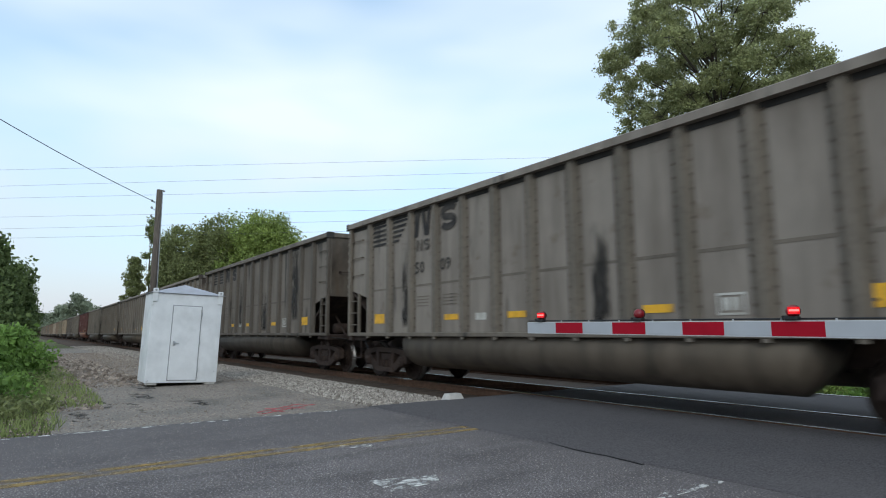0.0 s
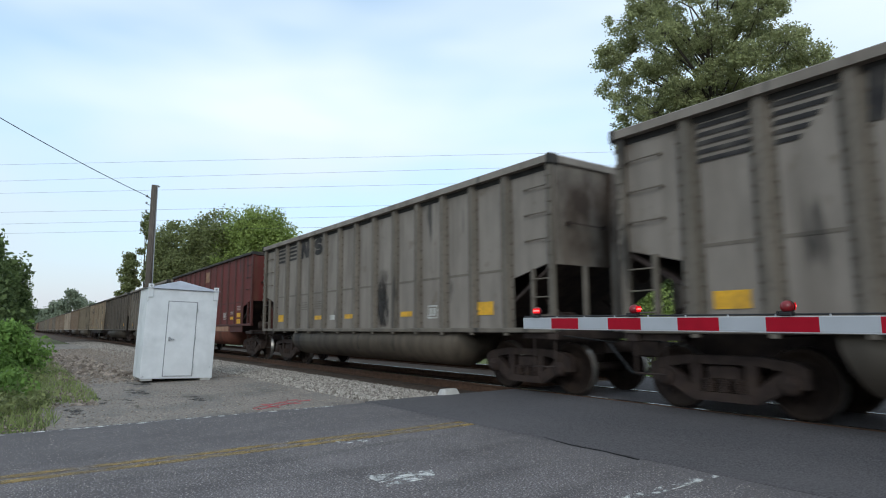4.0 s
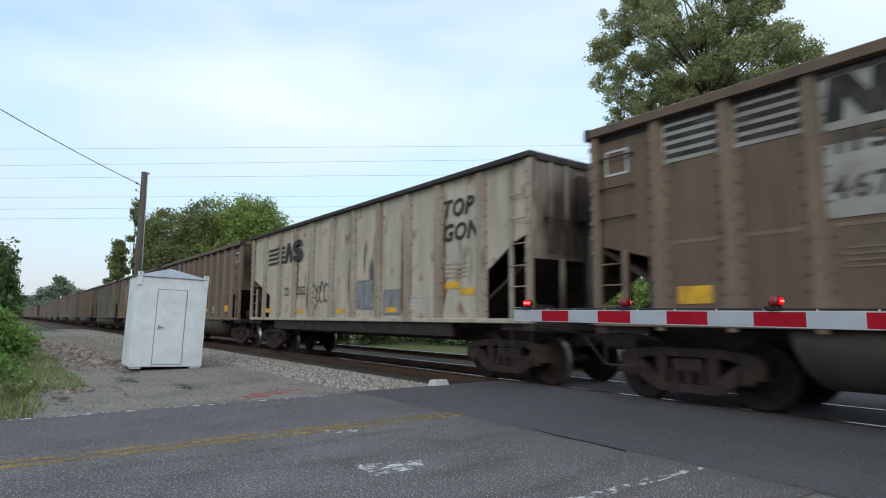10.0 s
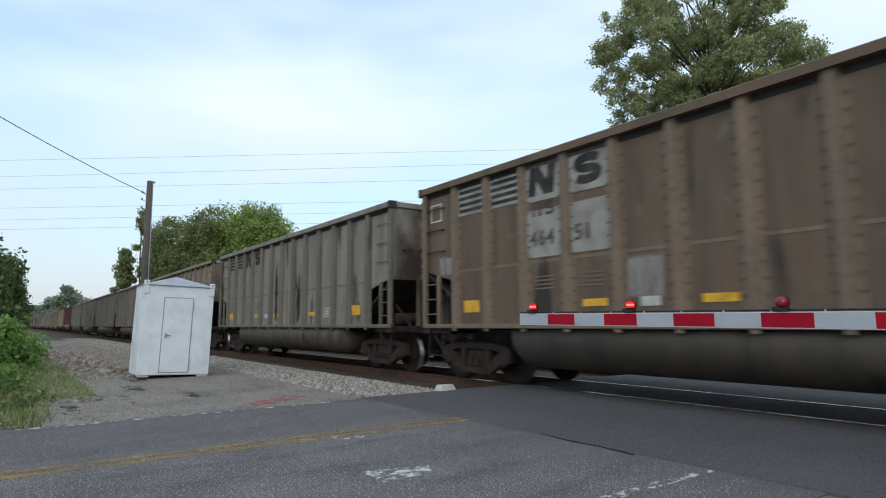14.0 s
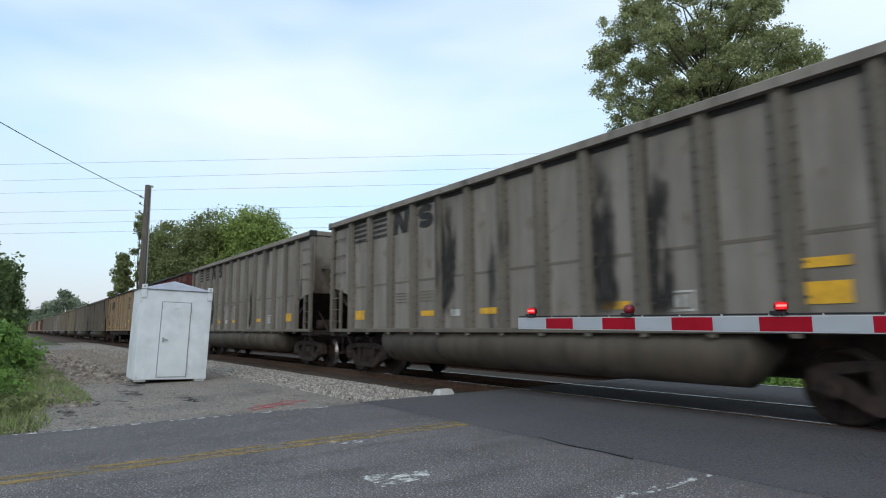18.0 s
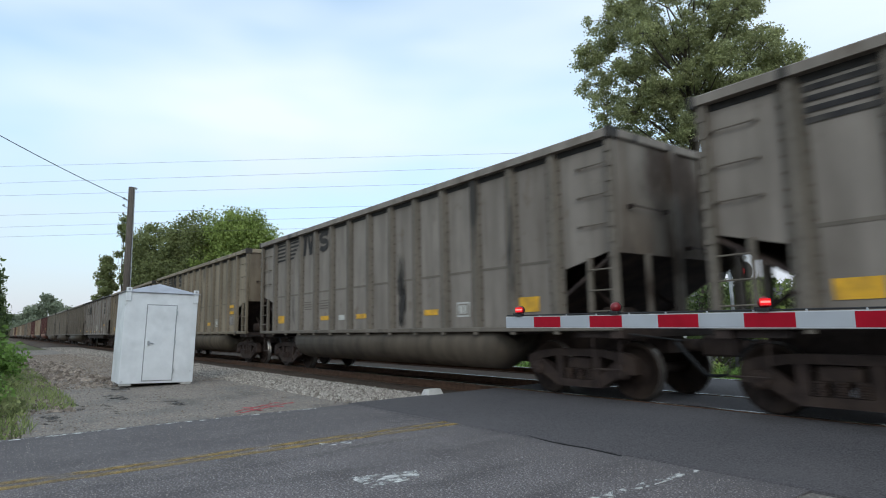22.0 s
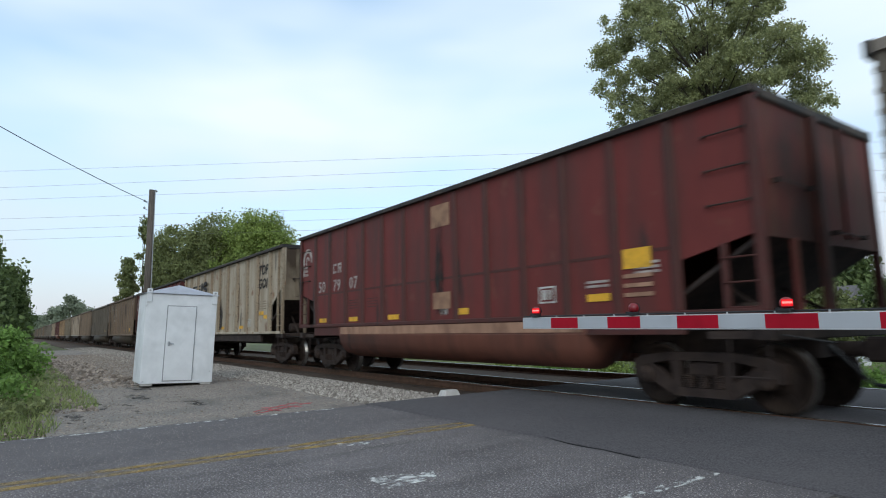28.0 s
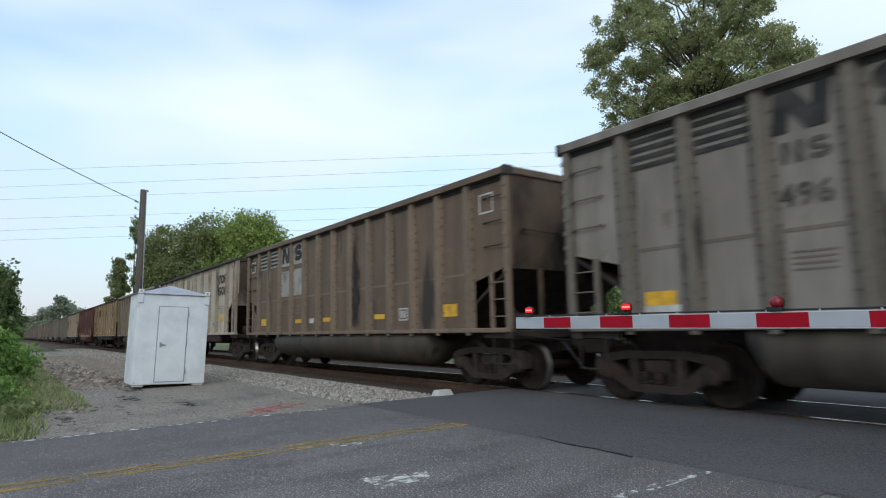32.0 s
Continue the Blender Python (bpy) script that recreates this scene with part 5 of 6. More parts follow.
for k, car in CARS:
    if k == 11:
        part("yellow_reflector", slab(X_B - 2.08, X_B - 1.58, 1.86, 1.98, -HALF_W + 0.071), M_YEL, car, "yellow reflective strip")
    if k == 2 or k == 19:
        rg = random.Random(k)
        for q in range(4):
            bm = B()
            cx, cz = X_A + (5.5 + 0.28 * q if k == 2 else 8.2 + 0.2 * q), 1.95 if k == 2 else 1.65
            pts = [(cx + 0.22 * math.cos(a) * rg.uniform(0.5, 1.2), -HALF_W + 0.075, cz + 0.28 * math.sin(a) * rg.uniform(0.4, 1.2)) for a in (0, 0.9, 1.8, 2.7, 3.6, 4.5, 5.4)]
            for p0, p1 in zip(pts, pts[1:]):
                rod(bm, p0, p1, 0.016, n=4)
            part("spray_scrawl", bm, M_FAINT if k == 2 else M_WHT, car, "unreadable sprayed scrawl")
    if ORDER[k - FIRST] == "r" and k < FAR:
        yr = -HALF_W + 0.036
        for x0, z0, z1 in ((12.60, 2.04, 2.34),) if k == 23 else ((12.77, 1.66, 1.84), (12.77, 1.40, 1.59)):
            part("yellow_panel", slab(X_A + x0, X_A + x0 + 0.5, z0, z1, yr), M_YEL, car, "yellow panel")
        if k == 23:
            for z in (1.62, 1.76, 1.90):
                part("orange_strip", slab(X_A + 12.60, X_A + 13.10, z, z + 0.06, yr), M_ORANGE, car, "faded orange strip")
    if k == 27:
        part("white_panel", slab(X_A + 1.36, X_A + 1.92, 1.30, 1.46, -HALF_W + 0.071), M_WHT, car, "white panel below the yellow strip")
    if k in NUMBERS:
        number_car(car, ORDER[k - FIRST], NUMBERS[k])


# ---------------------------------------------------------------- crossing gate
GATE_X, GATE_Y = -4.935, 5.05


FLASHERS = []


def gate():
    gt = thing("crossing_gate", "lowered red and white striped gate arm with red lamps", "crossing gate", (1.2, GATE_Y, -0.03))
    ox, oz = -1.2, 0.03
    x0 = GATE_X - 0.47
    z0, z1 = 1.150, 1.285

    def lean(bm):
        for v in bm.verts:
            v.co.z += 0.030 - 0.0115 * (v.co.x - ox - x0 + 0.0)
        return bm
    bm = box(B(), x0 + ox, 1.5 + ox, 0.0, 0.035, z0 + oz, z1 + oz)
    part("arm", lean(bm), M_ALU, gt, "aluminium gate arm")
    for k in range(-1, 15):
        a = GATE_X + k * 0.4064 if k >= 0 else x0
        b = GATE_X + (k + 1) * 0.4064
        bm = box(B(), a + ox, b + ox, -0.004, 0.0, z0 + oz + 0.008, z1 + oz - 0.008)
        part("stripe", lean(bm), M_GATE_R if k % 2 == 0 else M_GATE_W, gt, "red stripe" if k % 2 == 0 else "white stripe")
    bm = rod(B(), (x0 + ox, 0.02, z1 + oz + 0.014), (1.5 + ox, 0.02, z1 + oz + 0.014), 0.008, n=6)
    part("lamp_cable", lean(bm), M_RUBBER, gt)
    for q in range(15):
        bx = GATE_X - 0.33 + 0.4064 * q + ox
        bm = rod(B(), (bx, 0.016, z1 + oz - 0.002), (bx, 0.016, z1 + oz + 0.016), 0.009, n=6)
        part("arm_bolt", lean(bm), M_GALV, gt)
    for j, lx in enumerate((x0 + 0.22, -3.80, -2.33)):
        dz = 0.030 - 0.0115 * (lx - x0)
        base = (lx + ox, 0.018, z1 + oz + dz)
        bm = B()
        box(bm, base[0] - 0.05, base[0] + 0.05, -0.03, 0.05, base[2] + 0.0, base[2] + 0.035, 0.008)
        rod(bm, (base[0] - 0.055, -0.03, base[2] + 0.03), (base[0] - 0.055, 0.06, base[2] + 0.03), 0.012, n=6)
        lathe(bm, [(0.02, 0.056), (0.040, 0.05), (0.050, 0.036), (0.050, 0.03)], (base[0], base[1], base[2] + 0.076), 14)
        lamp = part("lamp", bm, M_RUBBER, gt, "red gate lamp")
        bm = B()
        lathe(bm, [(0.012, -0.052), (0.027, -0.047), (0.041, -0.032), (0.049, -0.012), (0.050, 0.012), (0.044, 0.03), (0.038, 0.044), (0.02, 0.05)], (base[0], base[1], base[2] + 0.076), 16)
        part("lens", bm, M_REDDIM, lamp)
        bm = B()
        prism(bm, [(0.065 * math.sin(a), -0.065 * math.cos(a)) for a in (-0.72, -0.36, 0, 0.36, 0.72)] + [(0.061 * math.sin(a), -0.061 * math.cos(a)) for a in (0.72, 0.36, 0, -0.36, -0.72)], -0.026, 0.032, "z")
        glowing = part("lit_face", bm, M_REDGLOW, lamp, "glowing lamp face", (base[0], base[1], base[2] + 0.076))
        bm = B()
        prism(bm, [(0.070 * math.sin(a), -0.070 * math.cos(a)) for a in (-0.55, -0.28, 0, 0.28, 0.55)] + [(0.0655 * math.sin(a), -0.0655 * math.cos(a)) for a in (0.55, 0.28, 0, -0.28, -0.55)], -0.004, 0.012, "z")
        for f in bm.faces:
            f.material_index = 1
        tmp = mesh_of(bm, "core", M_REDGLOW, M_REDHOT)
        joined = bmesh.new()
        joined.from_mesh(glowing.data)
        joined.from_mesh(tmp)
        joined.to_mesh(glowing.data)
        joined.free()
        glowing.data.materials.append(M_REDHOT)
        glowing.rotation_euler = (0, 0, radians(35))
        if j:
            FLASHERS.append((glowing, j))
    bm = B()
    box(bm, -0.06, 0.06, 0.05, 0.17, 0.0, 3.2, 0.01)
    part("mast", bm, M_GALV, gt, "galvanised mast")
    bm = B()
    box(bm, -0.25, 0.25, -0.05, 0.35, 0.95, 1.5, 0.03)
    part("gate_motor", bm, M_GALV, gt, "gate machine box")
    return gt


GATE = gate()


# ---------------------------------------------------------------- signal shed, stone, pole
def shed():
    s = thing("signal_shed", "white painted steel equipment shed with a closed door", "shed", (-15.42, 3.21, -0.04), -1.0)
    s.matrix_basis = pose(-15.42, 3.19, -0.02, -2.0, 0, -1.0)
    w, d, h = 0.80, 1.15, 2.16
    bm = box(B(), -d, 0, -w, w, 0.05, h, 0.012)
    part("body", bm, M_SHED, s, "white sheet-metal walls")
    bm = B()
    a = [bm.verts.new(p) for p in ((0.05, -w - 0.05, h), (0.05, w + 0.05, h), (-d - 0.05, w + 0.05, h), (-d - 0.05, -w - 0.05, h))]
    c = bm.verts.new((-d / 2, 0, h + 0.26))
    for k in range(4):
        bm.faces.new([a[k], a[(k + 1) % 4], c])
    bm.faces.new(a[::-1])
    part("roof", bm, M_SHED_ROOF, s, "low pyramid roof of grey-white sheet")
    bm = box(B(), 0.001, 0.006, -0.335, 0.335, 0.10, 1.88)
    part("door_gap", bm, M_SHED_DK, s, "dark gap round the door")
    dr = part("door", box(B(), 0.006, 0.02, -0.315, 0.315, 0.12, 1.86, 0.004), M_SHED, s, "closed white steel door")
    bm = B()
    box(bm, 0.02, 0.06, -0.27, -0.23, 0.93, 1.03, 0.006)
    rod(bm, (0.06, -0.25, 0.99), (0.06, -0.14, 0.97), 0.012, n=6)
    part("door_handle", bm, M_GALV, dr)
    for z in (0.32, 1.68):
        bm = B()
        for k in range(4):
            box(bm, 0.0195, 0.026, -0.07, 0.07, z + k * 0.025, z + k * 0.025 + 0.016)
        part("vent", bm, M_SHED, dr, "louvred door vent")
    for z in (0.3, 0.95, 1.65):
        bm = rod(B(), (0.03, 0.325, z), (0.03, 0.325, z + 0.1), 0.014, n=6)
        part("hinge", bm, M_GALV, s)
    for y in (-w + 0.06, w - 0.06):
        bm = B()
        box(bm, 0.0, 0.03, y - 0.06, y + 0.06, h - 0.22, h + 0.10, 0.01)
        lathe(bm, [(0.03, 0.03), (0.03, 0.034)], (0, y, h + 0.05), 12, "x")
        part("lifting_lug", bm, M_SHED, s, "steel lifting lug")
        part("lifting_hole", lathe(B(), [(0.025, 0.031), (0.025, 0.036)], (0, y, h + 0.055), 12, "x"), M_SHED_DK, s)
    for x in (-0.12, -d + 0.12):
        for y in (-w + 0.15, w - 0.15):
            part("skid", box(B(), x - 0.1, x + 0.1, y - 0.12, y + 0.12, 0.0, 0.06, 0.01), M_CONC, s)
    return s


shed()

bm = B()
box(bm, -0.12, 0.12, -0.19, 0.19, 0.0, 0.13, 0.025)
for v in bm.verts:
    if v.co.z > 0.06:
        v.co.x *= 0.78
        v.co.y *= 0.80
solid("marker_block", bm, M_CONC, "pale concrete block at the pavement edge", "concrete block", at=(-9.05, 6.55, -0.045))


def pole():
    p = thing("utility_pole", "leaning weathered wooden utility pole with a conduit", "utility pole", (-32.4, 5.15, -0.1))
    bm = rod(B(), (0, 0, 0), (0.02, 0.02, 8.5), 0.17, 0.125, 12)
    part("shaft", bm, M_POLE, p)
    bm = rod(B(), (0.06, 0.19, 0), (0.05, 0.165, 8.5), 0.03, n=6)
    rod(bm, (0.05, 0.165, 8.5), (0.05, 0.27, 8.42), 0.05, n=6)
    part("conduit", bm, M_GALV, p, "grey conduit with a weather head")
    bm = B()
    for z in (7.0, 7.4, 7.75):
        rod(bm, (0, 0, z), (0.1, -0.3, z + 0.1), 0.015, n=5)
        lathe(bm, [(0.02, z + 0.08), (0.05, z + 0.1), (0.05, z + 0.17), (0.02, z + 0.2)], (0.1, -0.3, 0), 8, "z")
    part("insulators", bm, M_GALV, p)


pole()


def wire(name, label, a, b, sag, r):
    a, b = Vector(a), Vector(b)
    cu = bpy.data.curves.new(name, "CURVE")
    cu.dimensions, cu.bevel_depth, cu.bevel_resolution = "3D", r, 1
    sp = cu.splines.new("POLY")
    n = 24
    sp.points.add(n)
    for k in range(n + 1):
        f = k / n
        p = a.lerp(b, f)
        sp.points[k].co = (p.x, p.y, p.z - sag * 4 * f * (1 - f), 1)
    cu.materials.append(M_WIRE)
    return tagged(new(name, cu), label, "cable", "overhead wires")


def on_ray(az, el, d):
    return (-d * math.cos(radians(az)), d * math.sin(radians(az)), EYE[2] + d * math.tan(radians(el)))


def far_wire(az0, el0, az1, el1, d0=62.0):
    p = Vector(on_ray(az0, el0, d0))
    d1 = (p.z - EYE[2]) / math.tan(radians(el1))
    q = Vector(on_ray(az1, el1, d1))
    w = (q - p) / (q - p).length
    wire("power_line", "thin overhead power line spanning the sky", p - w * 60, q + w * 70, 0.0, 0.0085)


for a in ((-1.26, 12.77, 42.6, 16.4), (-1.16, 11.52, 40.8, 15.14), (-1.10, 10.57, 23.9, 13.28), (-0.99, 9.10, 23.9, 11.39), (-0.92, 8.19, 22.9, 10.34), (-0.87, 7.45, 15.9, 8.98)):
    far_wire(*a)
wire("service_drop", "service cable drooping to the wooden pole", on_ray(-34.0, 29.2, 19.0), on_ray(8.8, 11.3, 32.6), 0.6, 0.016)


# ---------------------------------------------------------------- trees
def leaf_cloud(rng, centres, radii, count, size, flat=0.75):
    """Small leaf quads scattered on uneven clumps."""
    c = np.asarray(centres)[rng.integers(0, len(centres), count)]
    idx = rng.integers(0, len(centres), count)
    c, rad = np.asarray(centres)[idx], np.asarray(radii)[idx]
    d = np.clip(rng.normal(size=(count, 3)), -1.9, 1.9) * 0.55
    p = c + d * rad[:, None] * np.array([1, 1, flat])
    u = rng.normal(size=(count, 3))
    u /= np.linalg.norm(u, axis=1)[:, None]
    w = np.cross(u, rng.normal(size=(count, 3)))
    w /= np.linalg.norm(w, axis=1)[:, None]
    s = size * rng.uniform(0.6, 1.4, count)[:, None]
    v = np.stack([p - u * s, p + w * s * 0.55, p + u * s, p - w * s * 0.55], 1).reshape(-1, 3)
    f = np.arange(count * 4).reshape(-1, 4)
    return v.tolist(), f.tolist()


def tree(name, label, at, height, spread, base, leaves, size, material, seed, clumps=40, clump=1.4, trunk=0.3, top=0.55, group="", lean=(0, 0), oval=False):
    """Tapered trunk with limbs that each carry clumps of leaves."""
    rng = np.random.default_rng(seed)
    t = thing(name, label, "tree" if name != "shrub" else "shrub", at, group=group)
    bm = B()
    pts = [Vector((0, 0, 0))]
    steps = 5
    for k in range(1, steps + 1):
        pts.append(Vector((rng.normal() * 0.15 * trunk * 3 + lean[0] * k / steps, rng.normal() * 0.15 * trunk * 3 + lean[1] * k / steps, height * 0.85 * k / steps)))
    for k in range(steps):
        rod(bm, pts[k], pts[k + 1], trunk * (1 - k / steps * 0.85), trunk * (1 - (k + 1) / steps * 0.85), 8, False)
    centres, radii = [], []
    for k in range(clumps):
        f = rng.uniform(0, 1)
        z = base + (height - base) * f
        prof = math.sin(math.pi * min(1, max(0.08, (f * 0.86 + 0.14))) ** top) if f < 1 else 0
        a = rng.uniform(0, math.tau)
        r = spread * prof * rng.uniform(0.25, 1.0) ** 0.6 * rng.uniform(0.75, 1.1)
        if oval:
            d = Vector(rng.normal(size=3)).normalized() * rng.uniform(0.5, 1.0)
            r, z = 0.0, (base + height) / 2 + d.z * (height - base) / 2
            f = (z - base) / (height - base)
            c = Vector((d.x * spread, d.y * spread, z))
        else:
            c = Vector((r * math.cos(a) + lean[0] * f, r * math.sin(a) + lean[1] * f, z))
        centres.append(tuple(c))
        radii.append(clump * rng.uniform(0.6, 1.25))
        s = min(steps - 1, max(0, int(max(0.1, f * 0.8 - 0.1) * steps)))
        st = pts[s].lerp(pts[s + 1], rng.uniform(0.1, 0.9))
        if st.z < c.z + 1.0 and (not oval or k % 5 == 0):
            mid = st.lerp(c, 0.5) + Vector((0, 0, -0.06 * (c - st).length))
            rod(bm, st, mid, trunk * 0.20, trunk * 0.13, 5, False)
            rod(bm, mid, c, trunk * 0.13, trunk * 0.04, 5, False)
    part("trunk", bm, M_BARK, t, "grey-brown trunk and limbs")
    v, f = leaf_cloud(rng, centres, radii, leaves, size)
    part("crown", raw_mesh("crown", v, f, material), None, t, "leafy crown with sky gaps")
    return t


def oak_tree():
    """Broad crown in lobes; each lobe carries many small tufts of leaves on its twigs."""
    rng = np.random.default_rng(12)
    t = thing("oak_tree", "tall broad oak with olive spring leaves and sky gaps", "tree", at_az(60.6, 37))
    bm = B()
    fork = [Vector((0, 0, 0)), Vector((0.1, 0.1, 4.5)), Vector((-0.1, 0.2, 8.5)), Vector((0.2, 0.1, 12.5)), Vector((0.0, 0.0, 16.5)), Vector((0.2, 0.0, 19.5))]
    for k in range(5):
        rod(bm, fork[k], fork[k + 1], 0.36 - 0.062 * k, 0.30 - 0.062 * k + 0.012, 8, False)
    tufts, sizes = [], []
    def spot(a, depth, z):
        return Vector((0.871 * a - 0.491 * depth, 0.491 * a + 0.871 * depth, z))
    rim = ((-5.6, 17.8), (-5.3, 19.0), (-4.4, 20.0), (-3.2, 20.8), (-5.2, 16.2), (-4.6, 14.6), (-4.5, 13.1), (3.5, 18.9), (4.3, 17.8), (4.9, 16.4), (5.0, 15.0), (4.9, 14.0), (5.2, 12.5),
           (5.0, 11.0), (-1.8, 21.2), (-0.4, 21.5), (1.0, 21.0), (2.4, 19.9))
    lobes = [spot(a, rng.uniform(-1.5, 1.5), z) for a, z in rim]
    tries = 0
    while len(lobes) < 64 and tries < 9000:
        tries += 1
        a, depth, z = rng.uniform(-5.0, 5.0), rng.uniform(-3.6, 3.6), rng.uniform(-5.4, 4.8)
        if (a / 5.2) ** 2 + (depth / 4.6) ** 2 + (z / 5.4) ** 2 > 1:
            continue
        c = spot(a, depth, 16.6 - 0.22 * a + z)
        if all((c - o).length > 1.7 for o in lobes):
            lobes.append(c)
    for c in lobes:
        reach = math.hypot(c.x, c.y)
        z0 = min(19.0, max(6.5, c.z - 1.2 - reach * 0.75))
        s = max(q for q in range(5) if fork[q].z <= z0)
        st = fork[s].lerp(fork[s + 1], (z0 - fork[s].z) / (fork[s + 1].z - fork[s].z))
        mid = st.lerp(c, 0.5) + Vector((rng.uniform(-0.3, 0.3), rng.uniform(-0.3, 0.3), 0.35))
        rod(bm, st, mid, 0.075, 0.045, 6, False)
        rod(bm, mid, c, 0.045, 0.015, 5, False)
        rad = rng.uniform(0.95, 1.4)
        for _ in range(20):
            e = Vector(rng.normal(size=3)).normalized() * rad * rng.uniform(0.55, 1.0)
            e.z *= 0.8
            tufts.append(tuple(c + e))
            sizes.append(rng.uniform(0.26, 0.46))
            rod(bm, c, c + e, 0.014, 0.006, 3, False)
    part("trunk", bm, M_BARK, t, "grey-brown trunk and limbs")
    v, f = leaf_cloud(rng, tufts, sizes, 138000, 0.075)
    part("crown", raw_mesh("crown", v, f, M_LEAF_OAK), None, t, "leafy crown with sky gaps")
    return t


def at_az(az, d, z=-0.1):
    return (-d * math.cos(radians(az)), d * math.sin(radians(az)), z)


oak_tree()
row = [(7.5, 118, 15.0, 2.2), (8.7, 116, 21.0, 3.6), (11.2, 108, 19.2, 4.6), (12.8, 104, 18.8, 5.2), (14.8, 100, 19.6, 5.2), (16.8, 97, 20.2, 4.8), (18.5, 94, 19.9, 4.2), (20.0, 92, 16.6, 3.0), (21.3, 91, 14.0, 2.0), (13.8, 106, 15.0, 6.0), (16.0, 102, 15.0, 6.0)]
for j, (az, d, h, sp) in enumerate(row):
    tree("roadside_tree", "leafy green tree in a row behind the tracks", at_az(az, d), h, sp, 2.5 if j < 2 else h * 0.3, 17000 if j > 1 else 8000, 0.20, M_LEAF_MID if 4 < j < 8 else M_LEAF_OLIVE, 20 + j, 120 if j > 1 else 34, 1.35 if j > 1 else 0.8, 0.25, 0.7, "trees behind the tracks", oval=j > 1)
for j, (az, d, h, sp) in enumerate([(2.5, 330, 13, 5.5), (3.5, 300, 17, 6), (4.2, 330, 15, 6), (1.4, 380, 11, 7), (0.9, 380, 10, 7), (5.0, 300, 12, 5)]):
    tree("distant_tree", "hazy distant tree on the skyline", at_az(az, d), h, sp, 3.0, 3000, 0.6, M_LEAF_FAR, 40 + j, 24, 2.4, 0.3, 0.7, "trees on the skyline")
for j, (az, d, h, sp) in enumerate([(-0.9, 75, 7.8, 2.2), (-2.6, 66, 9.5, 3.0), (-5.0, 58, 9.5, 3.5), (-0.2, 110, 7.0, 2.0)]):
    tree("verge_tree", "dark green tree at the edge of the verge", at_az(az, d), h, sp, 0.6, 9000, 0.22, M_LEAF_DARK, 60 + j, 40, 1.5, 0.2, 0.6, "trees along the verge")
for j in range(9):
    rng = random.Random(90 + j)
    az = rng.uniform(-7, 2.2)
    d = 13 + j * 2.4
    x, y, z = at_az(min(az, -0.6), d)
    tree("shrub", "bright green leafy shrub on the verge", (x, min(y, 0.05), z), rng.uniform(0.9, 1.7), rng.uniform(0.7, 1.1), 0.1, 2600, 0.07, M_LEAF_BUSH, 80 + j, 22, 0.4, 0.04, 0.7, "shrubs on the verge")
for j in range(12):
    rng = random.Random(190 + j)
    az = 42 + j * 2.9 + rng.uniform(-0.8, 0.8)
    d = rng.uniform(27, 36)
    tree("hedge_shrub", "green shrub behind the crossing", at_az(az, d, -1.75), rng.uniform(0.3, 0.9), rng.uniform(0.7, 1.3), 0.1, 2200, 0.08, M_LEAF_BUSH if j % 3 else M_LEAF_MID, 200 + j, 22, 0.8, 0.08, 0.7, "shrubs behind the crossing")
for j in range(12):
    az = 24 + j * 4.6
    tree("background_tree", "green tree behind the crossing", at_az(az, 62 + (j * 7) % 16, -1.75), 7 + (j * 5) % 3 * 0.8, 4.5, 0.8, 4500, 0.32, M_LEAF_DARK, 230 + j, 34, 1.8, 0.25, 0.7, "trees behind the crossing")


for j, az in enumerate((45, 50, 54.5, 58, 61.5, 64.5, 68, 72, 76)):
    tree("yard_tree", "small leafy tree in the yard beyond the tracks", at_az(az, 37 + (j * 5) % 4, -1.75), 4.6 + (j * 3) % 3 * 0.8, 2.3, 1.4, 5000, 0.13, (M_LEAF_OLIVE, M_LEAF_DARK, M_LEAF_MID)[j % 3], 260 + j, 40, 1.0, 0.12, 0.7, "yard trees")


# ---------------------------------------------------------------- far signal and house
def far_signal():
    s = thing("crossing_signal", "crossing signal mast with round red flashing lamps", "crossing signal", at_az(62.9, 19.0, -0.05))
    part("mast", rod(B(), (0, 0, 0), (0, 0, 3.6), 0.055, n=10), M_GALV, s, "white metal mast")
    for k, (dx, lit) in enumerate(((-0.38, False), (0.38, True))):
        bm = B()
        lathe(bm, [(0.30, 0.02), (0.30, 0.05), (0.12, 0.09)], (dx, -0.12, 2.66), 20)
        hood = part("lamp_disc", bm, M_RUBBER, s, "black round backing disc")
        part("lens", lathe(B(), [(0.02, -0.03), (0.10, -0.02), (0.105, 0.02)], (dx, -0.12, 2.66), 18), M_REDGLOW if lit else M_GREYLENS, hood)
    part("cross_arm", rod(B(), (-0.4, 0, 2.66), (0.4, 0, 2.66), 0.03, n=6), M_GALV, s)
    for a in (35, -35):
        bm = box(B(), -0.6, 0.6, -0.10, -0.08, -0.11, 0.11)
        bmesh.ops.rotate(bm, verts=bm.verts[:], cent=(0, 0, 0), matrix=Matrix.Rotation(radians(a), 3, "Y"))
        bmesh.ops.translate(bm, verts=bm.verts[:], vec=(0, 0.0 if a > 0 else -0.012, 3.3))
        part("crossbuck_blade", bm, M_WHT, s, "white crossbuck blade")


far_signal()


